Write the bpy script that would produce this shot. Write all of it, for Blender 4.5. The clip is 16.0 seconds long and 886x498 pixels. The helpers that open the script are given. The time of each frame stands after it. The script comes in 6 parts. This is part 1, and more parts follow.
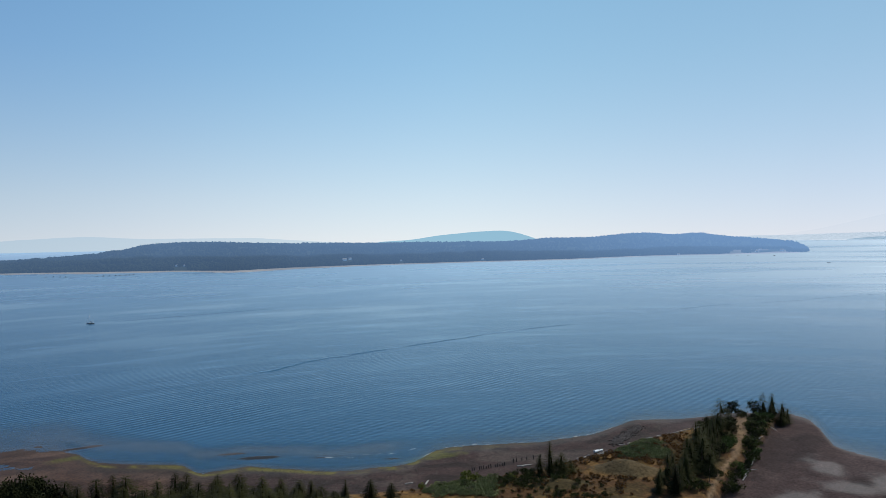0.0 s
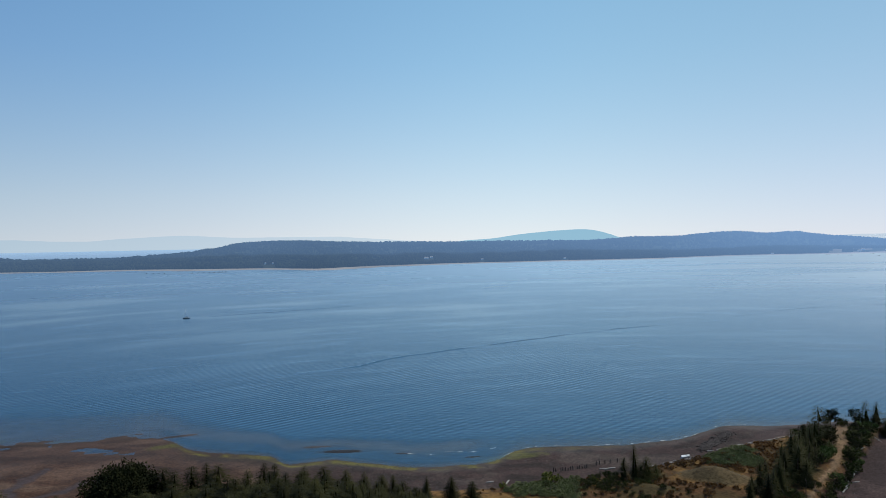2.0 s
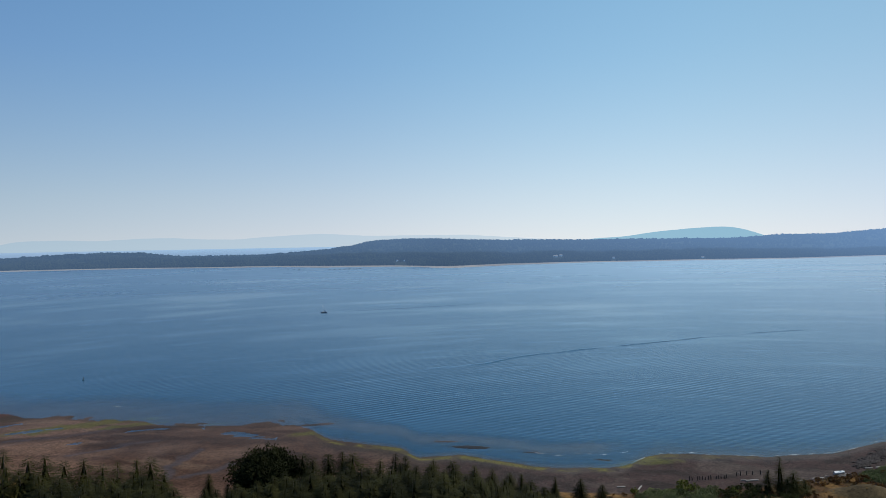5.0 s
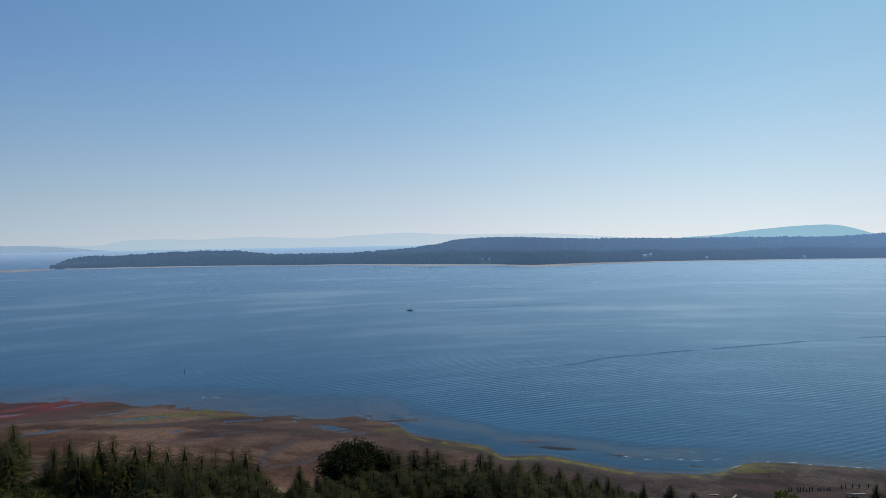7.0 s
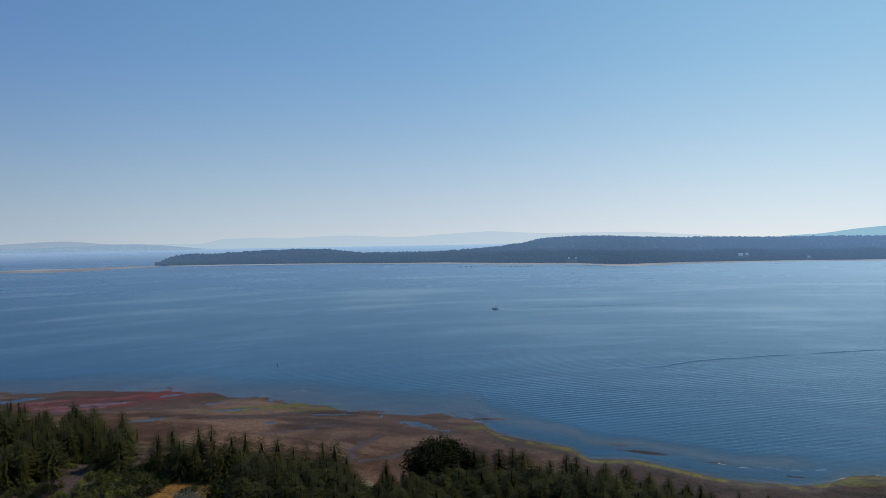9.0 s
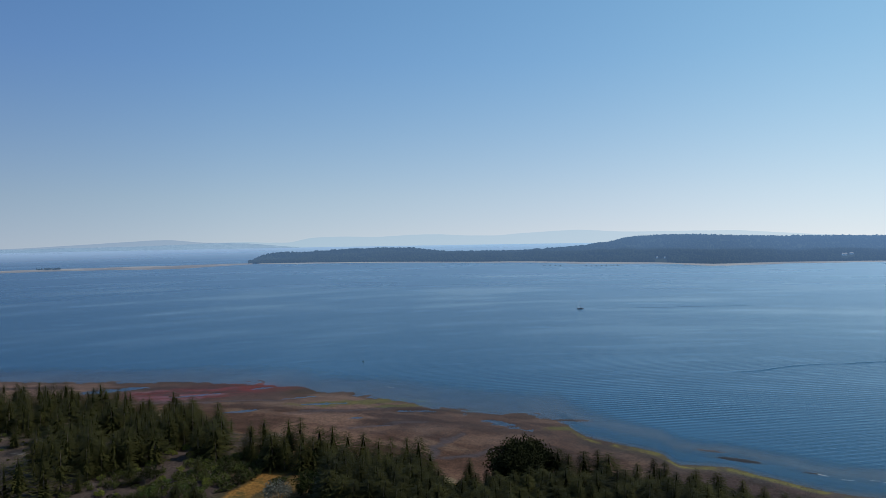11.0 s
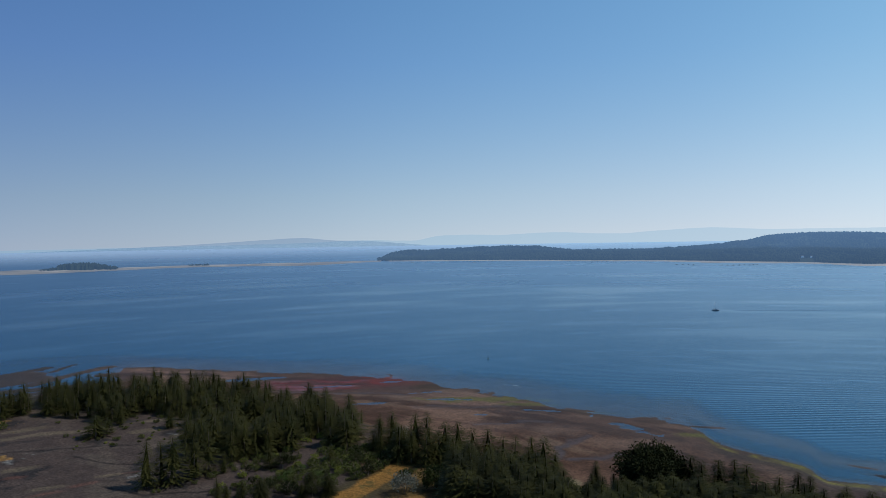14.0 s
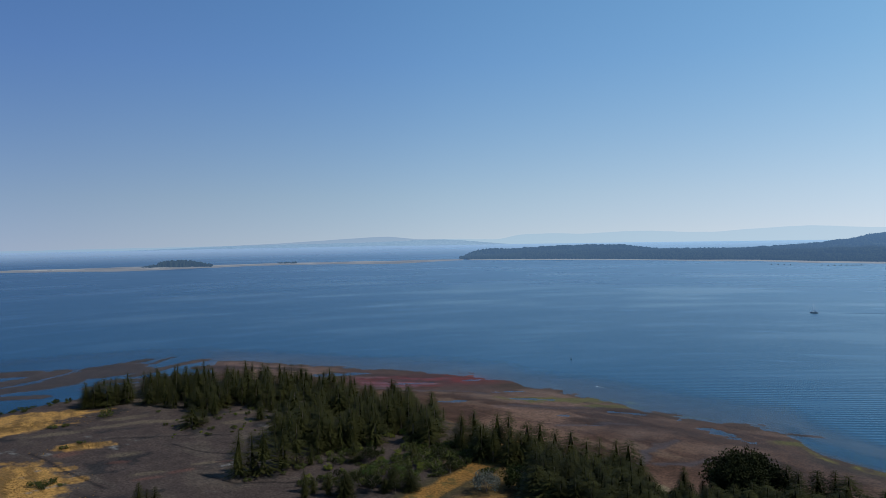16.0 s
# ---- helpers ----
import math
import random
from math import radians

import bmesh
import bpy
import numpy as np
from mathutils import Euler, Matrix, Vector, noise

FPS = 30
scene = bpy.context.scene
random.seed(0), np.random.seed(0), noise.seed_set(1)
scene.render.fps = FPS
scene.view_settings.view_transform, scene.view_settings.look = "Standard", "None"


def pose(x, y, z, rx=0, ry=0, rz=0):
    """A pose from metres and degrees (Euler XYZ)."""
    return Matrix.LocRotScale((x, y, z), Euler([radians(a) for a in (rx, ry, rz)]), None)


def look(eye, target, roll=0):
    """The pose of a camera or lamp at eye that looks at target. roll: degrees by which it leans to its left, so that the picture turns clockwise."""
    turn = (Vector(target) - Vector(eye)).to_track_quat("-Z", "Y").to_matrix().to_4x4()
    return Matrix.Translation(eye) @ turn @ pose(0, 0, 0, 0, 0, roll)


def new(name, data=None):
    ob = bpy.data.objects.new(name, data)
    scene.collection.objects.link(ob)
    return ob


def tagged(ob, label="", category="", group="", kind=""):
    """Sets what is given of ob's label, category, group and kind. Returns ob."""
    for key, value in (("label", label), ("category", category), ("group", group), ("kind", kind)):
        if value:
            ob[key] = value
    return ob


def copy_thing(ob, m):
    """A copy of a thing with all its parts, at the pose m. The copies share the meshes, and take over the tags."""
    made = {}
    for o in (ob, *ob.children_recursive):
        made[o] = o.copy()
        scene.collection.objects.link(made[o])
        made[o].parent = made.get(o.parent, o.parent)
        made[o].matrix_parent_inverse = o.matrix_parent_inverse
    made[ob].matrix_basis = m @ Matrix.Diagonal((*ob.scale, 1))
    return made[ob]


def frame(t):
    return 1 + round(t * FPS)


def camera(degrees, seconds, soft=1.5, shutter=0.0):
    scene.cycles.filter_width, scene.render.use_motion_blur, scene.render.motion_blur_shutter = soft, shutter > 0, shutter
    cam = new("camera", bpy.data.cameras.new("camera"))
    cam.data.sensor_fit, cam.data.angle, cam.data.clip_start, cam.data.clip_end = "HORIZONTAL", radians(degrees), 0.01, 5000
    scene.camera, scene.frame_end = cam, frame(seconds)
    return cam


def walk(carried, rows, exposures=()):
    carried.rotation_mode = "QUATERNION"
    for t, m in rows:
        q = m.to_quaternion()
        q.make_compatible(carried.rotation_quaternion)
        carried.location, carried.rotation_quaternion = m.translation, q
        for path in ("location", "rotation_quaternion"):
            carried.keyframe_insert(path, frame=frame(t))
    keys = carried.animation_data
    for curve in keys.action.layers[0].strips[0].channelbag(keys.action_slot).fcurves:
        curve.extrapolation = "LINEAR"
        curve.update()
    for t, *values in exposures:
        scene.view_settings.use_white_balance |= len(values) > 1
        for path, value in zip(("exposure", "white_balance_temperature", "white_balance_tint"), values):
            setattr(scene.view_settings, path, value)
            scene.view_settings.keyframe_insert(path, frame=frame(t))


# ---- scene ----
cam = camera(64.1, 16.0, 0.8)
EYE, TILT, LEAN = 80.0, -0.83, 0.92  # metres over the sea, degrees
# seconds and heading; the drone hovers and turns to its left
YAW = [(0.0, -0.00), (0.5, 1.65), (1.0, 3.27), (1.5, 4.93), (2.0, 6.56), (2.5, 8.26), (3.0, 10.02), (3.5, 11.74), (4.0, 13.48), (6.5, 22.12), (7.0, 23.84), (7.5, 25.56), (8.0, 27.28), (8.5, 29.01), (9.0, 30.74), (11.5, 39.20), (12.0, 40.91), (12.5, 42.57), (13.0, 44.25), (13.5, 45.93), (14.0, 47.60), (14.5, 49.26), (15.0, 50.93), (15.5, 52.58), (16.0, 54.24)]
walk(cam, [(t, pose(0, 0, EYE, 0, 0, yaw) @ pose(0, 0, 0, 90 + TILT, 0, 0) @ pose(0, 0, 0, 0, 0, -LEAN)) for t, yaw in YAW],
     [(0.0, 0.07, 6150, 8), (8.0, 0.02, 6200, 8.5), (12.0, 0.03, 5950, 6.5), (16.0, 0.02, 5850, 6)])

# ---- world, sun ----
SUN_AZ, SUN_EL = 47.0, 50.0  # degrees to the right of +y, and up
HAZE_FALL, HAZE_SAT, HAZE_VAL = 7.5, 0.36, 0.9
world = bpy.data.worlds.new("world")
scene.world = world
world.use_nodes = True
wn, wl = world.node_tree.nodes, world.node_tree.links
sky = wn.new("ShaderNodeTexSky")
sky.sky_type, sky.sun_disc = "NISHITA", False
sky.sun_elevation, sky.sun_rotation = radians(SUN_EL), radians(SUN_AZ)
sky.altitude, sky.air_density, sky.dust_density, sky.ozone_density = 0, 1.0, 0.1, 1.4
# thick summer haze: the lowest degrees take the colour of the sky a little above, and pale towards white
coord, split, join = wn.new("ShaderNodeTexCoord"), wn.new("ShaderNodeSeparateXYZ"), wn.new("ShaderNodeCombineXYZ")
lift, dens, power, pale, blend = wn.new("ShaderNodeMath"), wn.new("ShaderNodeMath"), wn.new("ShaderNodeMath"), wn.new("ShaderNodeHueSaturation"), wn.new("ShaderNodeMix")
wl.new(coord.outputs["Generated"], split.inputs[0])
lift.operation, dens.operation, power.operation = "MULTIPLY_ADD", "MULTIPLY", "POWER"
lift.inputs[1].default_value, lift.inputs[2].default_value = 0.85, 0.13
wl.new(split.outputs[2], lift.inputs[0])
for k in (0, 1):
    wl.new(split.outputs[k], join.inputs[k])
wl.new(lift.outputs[0], join.inputs[2])
wl.new(join.outputs[0], sky.inputs[0])
dens.inputs[1].default_value = -HAZE_FALL
wl.new(split.outputs[2], dens.inputs[0])
power.inputs[0].default_value = 2.718
wl.new(dens.outputs[0], power.inputs[1])
power.use_clamp = True
pale.inputs["Saturation"].default_value, pale.inputs["Value"].default_value = HAZE_SAT, HAZE_VAL
wl.new(sky.outputs[0], pale.inputs["Color"])
blend.data_type = "RGBA"
deep = wn.new("ShaderNodeHueSaturation")
deep.inputs["Hue"].default_value, deep.inputs["Saturation"].default_value = 0.481, 1.03
wl.new(sky.outputs[0], deep.inputs["Color"])
wl.new(power.outputs[0], blend.inputs[0])
wl.new(deep.outputs[0], blend.inputs[6])
rosy = wn.new("ShaderNodeMix")  # the haze at the horizon is faintly rosy
rosy.data_type, rosy.blend_type = "RGBA", "MULTIPLY"
rosy.inputs[0].default_value, rosy.inputs[7].default_value = 1.0, (1.0, 0.975, 0.965, 1)
wl.new(pale.outputs[0], rosy.inputs[6])
wl.new(rosy.outputs[2], blend.inputs[7])
bg = wn["Background"]
bg.inputs[1].default_value = 0.139
# haze scatters forwards: the whole sky is a little deeper away from the sun
away, turn, shade, level, tone = wn.new("ShaderNodeVectorMath"), wn.new("ShaderNodeMath"), wn.new("ShaderNodeMix"), wn.new("ShaderNodeMapRange"), wn.new("ShaderNodeMix")
away.operation, turn.operation = "DOT_PRODUCT", "MULTIPLY_ADD"
away.inputs[1].default_value = (math.sin(radians(SUN_AZ + 8)), math.cos(radians(SUN_AZ + 8)), 0)
wl.new(coord.outputs["Generated"], away.inputs[0])
turn.inputs[1].default_value = turn.inputs[2].default_value = 0.5
wl.new(away.outputs["Value"], turn.inputs[0])


def sky_tone(stops):
    ramp = wn.new("ShaderNodeValToRGB")
    ramp.color_ramp.interpolation = "CARDINAL"
    while len(ramp.color_ramp.elements) < len(stops):
        ramp.color_ramp.elements.new(0.5)
    for e, (at, *rgb) in zip(ramp.color_ramp.elements, stops):
        e.position, e.color = at, (*(0.9 * c for c in rgb), 1)
    wl.new(turn.outputs[0], ramp.inputs[0])
    return ramp.outputs[0]


high_sky = sky_tone(((0, 0.45, 0.5, 0.74), (0.152, 0.55, 0.6, 0.83), (0.337, 0.75, 0.83, 1.0), (0.587, 0.92, 0.975, 1.03), (0.787, 0.99, 1.0, 0.955), (0.933, 0.84, 0.82, 0.78)))
low_sky = sky_tone(((0, 0.5, 0.54, 0.68), (0.152, 0.6, 0.625, 0.69), (0.337, 0.86, 0.88, 0.89), (0.587, 1.05, 1.01, 0.98), (0.787, 1.06, 1.01, 0.94), (0.933, 0.85, 0.8, 0.785)))
level.inputs[1].default_value, level.inputs[2].default_value = 0.06, 0.24
wl.new(split.outputs[2], level.inputs[0])
tone.data_type = shade.data_type = "RGBA"
shade.blend_type = "MULTIPLY"
wl.new(level.outputs[0], tone.inputs[0])
wl.new(low_sky, tone.inputs[6])
wl.new(high_sky, tone.inputs[7])
shade.inputs[0].default_value = 1.0
wl.new(blend.outputs[2], shade.inputs[6])
wl.new(tone.outputs[2], shade.inputs[7])
wl.new(shade.outputs[2], bg.inputs[0])
sun = new("sun", bpy.data.lights.new("sun", "SUN"))
sun.data.energy, sun.data.angle, sun.data.color = 3.3, radians(0.5), (1.0, 0.91, 0.78)
sa, se = radians(SUN_AZ), radians(SUN_EL)
sun.matrix_world = look((0, 0, 0), (-math.sin(sa) * math.cos(se), -math.cos(sa) * math.cos(se), -math.sin(se)))


# ---- small tools ----
def value_noise(x, y, seed=0):
    """Smooth noise from 0 to 1 on arrays of metres already divided by the grain."""
    xi, yi = np.floor(x).astype(np.int64), np.floor(y).astype(np.int64)
    fx, fy = x - xi, y - yi
    fx, fy = fx * fx * (3 - 2 * fx), fy * fy * (3 - 2 * fy)

    def h(a, b):
        n = (a * 374761393 + b * 668265263 + seed * 1442695041) & 0x7FFFFFFF
        n = ((n ^ (n >> 13)) * 1274126177) & 0x7FFFFFFF
        return ((n ^ (n >> 16)) & 0xFFFF) / 65535.0

    a = h(xi, yi) * (1 - fx) + h(xi + 1, yi) * fx
    b = h(xi, yi + 1) * (1 - fx) + h(xi + 1, yi + 1) * fx
    return a * (1 - fy) + b * fy


def fbm(x, y, size, seed=0, octaves=4):
    out, amp, tot = 0, 1.0, 0
    for k in range(octaves):
        out = out + amp * value_noise(x / size * 2 ** k + 17.3 * k, y / size * 2 ** k - 9.1 * k, seed + k)
        tot += amp
        amp *= 0.5
    return out / tot


def smooth(a, b, v):
    u = np.clip((v - a) / (b - a), 0, 1)
    return u * u * (3 - 2 * u)


def curve_through(pairs):
    """A smooth function of the heading through a few (degrees, metres)."""
    xs, ys = np.array(pairs).T
    order = np.argsort(xs)
    xs, ys = xs[order], ys[order]

    def f(a):
        return (np.interp(a - 0.5, xs, ys) + np.interp(a, xs, ys) * 2 + np.interp(a + 0.5, xs, ys)) / 4

    return f


def polar(az, r):
    """Metres east and north of the drone's foot, from degrees to the left of north and a distance."""
    a = np.radians(az)
    return -np.sin(a) * r, np.cos(a) * r


def heading(x, y):
    return np.degrees(np.arctan2(-x, y)), np.hypot(x, y)


def sheet(name, verts, nu, nv, closed=False):
    """A grid mesh of nu rows and nv columns."""
    i = np.arange(nu if closed else nu - 1)[:, None] * nv + np.arange(nv - 1)[None]
    j = (i + nv) % (nu * nv)
    faces = np.stack([i, i + 1, j + 1, j], -1).reshape(-1, 4)
    me = bpy.data.meshes.new(name)
    me.from_pydata(verts.tolist(), [], faces.tolist())
    me.polygons.foreach_set("use_smooth", np.ones(len(me.polygons), dtype=bool))
    return me


def attribute(me, name, values):
    if values.ndim == 2:
        at = me.attributes.new(name, "FLOAT_COLOR", "POINT")
        at.data.foreach_set("color", np.hstack([values, np.ones((len(values), 1))]).astype(np.float32).ravel())
    else:
        at = me.attributes.new(name, "FLOAT", "POINT")
        at.data.foreach_set("value", values.astype(np.float32))


class Mat:
    """A node material with a Principled shader and short ways to add nodes."""

    def __init__(self, name, color=(0.5, 0.5, 0.5), rough=0.9, metal=0.0):
        self.m = bpy.data.materials.new(name)
        self.m.use_nodes = True
        self.n, self.l = self.m.node_tree.nodes, self.m.node_tree.links
        self.p = self.n["Principled BSDF"]
        self.p.inputs["Base Color"].default_value = (*color, 1)
        self.p.inputs["Roughness"].default_value = rough
        self.p.inputs["Metallic"].default_value = metal
        self.out = self.n["Material Output"]

    def node(self, kind, **sets):
        n = self.n.new(kind)
        for k, v in sets.items():
            if k == "attribute_name":
                n.attribute_name = v
            elif k == "blend_type":
                n.blend_type = v
            elif k == "operation":
                n.operation = v
            elif k == "data_type":
                n.data_type = v
        return n

    def put(self, a, b):
        self.l.new(a, b)

    def noise(self, scale, detail=4.0, rough=0.6, stretch=None):
        t = self.node("ShaderNodeTexCoord")
        n = self.node("ShaderNodeTexNoise")
        n.inputs["Scale"].default_value, n.inputs["Detail"].default_value, n.inputs["Roughness"].default_value = scale, detail, rough
        if stretch:
            mp = self.node("ShaderNodeMapping")
            mp.inputs["Rotation"].default_value = (0, 0, radians(stretch[0]))
            mp.inputs["Scale"].default_value = (stretch[1], stretch[2], 1)
            self.put(t.outputs["Object"], mp.inputs[0])
            self.put(mp.outputs[0], n.inputs["Vector"])
        else:
            self.put(t.outputs["Object"], n.inputs["Vector"])
        return n.outputs["Fac"]

    def ramp(self, fac, stops):
        r = self.node("ShaderNodeValToRGB")
        while len(r.color_ramp.elements) < len(stops):
            r.color_ramp.elements.new(0.5)
        for e, (pos, c) in zip(r.color_ramp.elements, stops):
            e.position, e.color = pos, (*c, 1) if len(c) == 3 else c
        self.put(fac, r.inputs[0])
        return r.outputs[0]

    def mix(self, fac, a, b, how="MIX"):
        m = self.node("ShaderNodeMix", data_type="RGBA", blend_type=how)
        for sock, v in ((m.inputs[0], fac), (m.inputs[6], a), (m.inputs[7], b)):
            if isinstance(v, (int, float)):
                sock.default_value = v
            elif isinstance(v, tuple):
                sock.default_value = (*v, 1)
            else:
                self.put(v, sock)
        return m.outputs[2]

    def math(self, op, a, b=0.0, c=0.0):
        m = self.node("ShaderNodeMath", operation=op)
        for sock, v in zip(m.inputs, (a, b, c)):
            if isinstance(v, (int, float)):
                sock.default_value = v
            else:
                self.put(v, sock)
        return m.outputs[0]

    def bump(self, height, strength, distance, normal=None):
        b = self.node("ShaderNodeBump")
        b.inputs["Strength"].default_value, b.inputs["Distance"].default_value = strength, distance
        self.put(height, b.inputs["Height"])
        if normal:
            self.put(normal, b.inputs["Normal"])
        self.put(b.outputs[0], self.p.inputs["Normal"])
        return b.outputs[0]

    def base(self, sock):
        self.put(sock, self.p.inputs["Base Color"])
        return self


def plain(name, dark, light, scale, rough=0.85, relief=0.02):
    """A rough surface whose colour wanders between two tones at two scales."""
    m = Mat(name, light, rough)
    a, b = m.noise(scale), m.noise(scale * 7, 6)
    m.base(m.mix(m.math("MULTIPLY_ADD", b, 0.5, m.math("MULTIPLY", a, 0.5)), dark, light))
    m.bump(b, 0.5, relief)
    return m.m


def foliage(name, dark, light):
    """Leaves or needles: each tree and each clump its own shade."""
    m = Mat(name, light, 0.7)
    m.p.inputs["Specular IOR Level"].default_value = 0.03
    g, o = m.node("ShaderNodeNewGeometry"), m.node("ShaderNodeObjectInfo")
    n = m.node("ShaderNodeTexNoise")
    n.inputs["Scale"].default_value, n.inputs["Detail"].default_value = 0.16, 3.0
    m.put(g.outputs["Position"], n.inputs["Vector"])
    f = m.math("MULTIPLY_ADD", g.outputs["Random Per Island"], 0.2, m.math("MULTIPLY_ADD", o.outputs["Random"], 0.45, m.math("MULTIPLY_ADD", n.outputs["Fac"], 0.9, -0.28)))
    m.base(m.mix(f, dark, light))
    return m.m


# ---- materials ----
HAZE_TINT = (0.056, 0.096, 0.166)  # emission tint that stands in for light scattered by the haze
NEEDLES = foliage("fir needles", (0.0035, 0.0045, 0.0022), (0.046, 0.044, 0.013))
LEAVES = foliage("broad leaves", (0.005, 0.006, 0.003), (0.032, 0.034, 0.012))
SHRUB = foliage("shrub leaves", (0.013, 0.018, 0.006), (0.075, 0.08, 0.022))
YELLOW_SHRUB = foliage("broom leaves", (0.06, 0.078, 0.015), (0.15, 0.15, 0.03))
BRAMBLE = foliage("bramble leaves", (0.07, 0.088, 0.034), (0.21, 0.22, 0.09))
BRIGHT = foliage("willow leaves", (0.03, 0.05, 0.012), (0.085, 0.11, 0.03))
SILVER = foliage("silver leaves", (0.05, 0.055, 0.042), (0.22, 0.22, 0.185))
RUST = foliage("dry shrub leaves", (0.05, 0.034, 0.016), (0.2, 0.1, 0.03))
STONE = foliage("beach stone", (0.03, 0.025, 0.022), (0.14, 0.12, 0.11))
STRAW = foliage("dry grass", (0.1, 0.06, 0.02), (0.26, 0.145, 0.042))
BARK = plain("bark", (0.05, 0.035, 0.025), (0.16, 0.12, 0.09), 2.0)
BARE = plain("bare grey twigs", (0.16, 0.13, 0.11), (0.32, 0.28, 0.25), 2.0)
DRIFT = plain("driftwood", (0.16, 0.14, 0.12), (0.5, 0.46, 0.41), 0.7)
PILE = plain("tarred pile", (0.025, 0.022, 0.02), (0.07, 0.06, 0.055), 1.5)
WHITE = plain("white paint", (0.62, 0.62, 0.6), (0.8, 0.8, 0.78), 1.0, 0.4)
HULL = plain("dark blue hull", (0.06, 0.07, 0.1), (0.1, 0.11, 0.14), 1.0, 0.35)
GLASS_DARK = plain("dark window", (0.01, 0.012, 0.015), (0.02, 0.022, 0.025), 1.0, 0.1)
ALU = plain("alloy mast", (0.5, 0.5, 0.5), (0.65, 0.65, 0.66), 1.0, 0.35)
SAIL = plain("sail cover", (0.1, 0.14, 0.25), (0.16, 0.2, 0.33), 3.0)
MARK = plain("dark green paint", (0.015, 0.03, 0.02), (0.03, 0.05, 0.035), 1.0, 0.5)
RAFT = plain("weathered raft", (0.04, 0.04, 0.04), (0.09, 0.085, 0.08), 0.5)


def ground_material():
    m = Mat("ground", rough=0.95)
    c = m.node("ShaderNodeAttribute", attribute_name="tint").outputs["Color"]
    w = m.node("ShaderNodeAttribute", attribute_name="wet").outputs["Fac"]
    fine, mid = m.noise(1.1, 8, 0.75), m.noise(0.16, 5, 0.6)
    grain = m.ramp(fine, ((0.32, (0.36, 0.35, 0.34)), (0.68, (1.62, 1.6, 1.57))))
    blot = m.ramp(mid, ((0.3, (0.75, 0.75, 0.76)), (0.7, (1.22, 1.21, 1.2))))
    m.base(m.mix(1.0, m.mix(1.0, c, grain, "MULTIPLY"), blot, "MULTIPLY"))
    m.put(m.math("MULTIPLY_ADD", w, -0.68, 0.95), m.p.inputs["Roughness"])
    m.put(m.math("MULTIPLY_ADD", w, 0.5, 0.1), m.p.inputs["Specular IOR Level"])
    m.bump(fine, 0.7, 0.12)
    return m.m


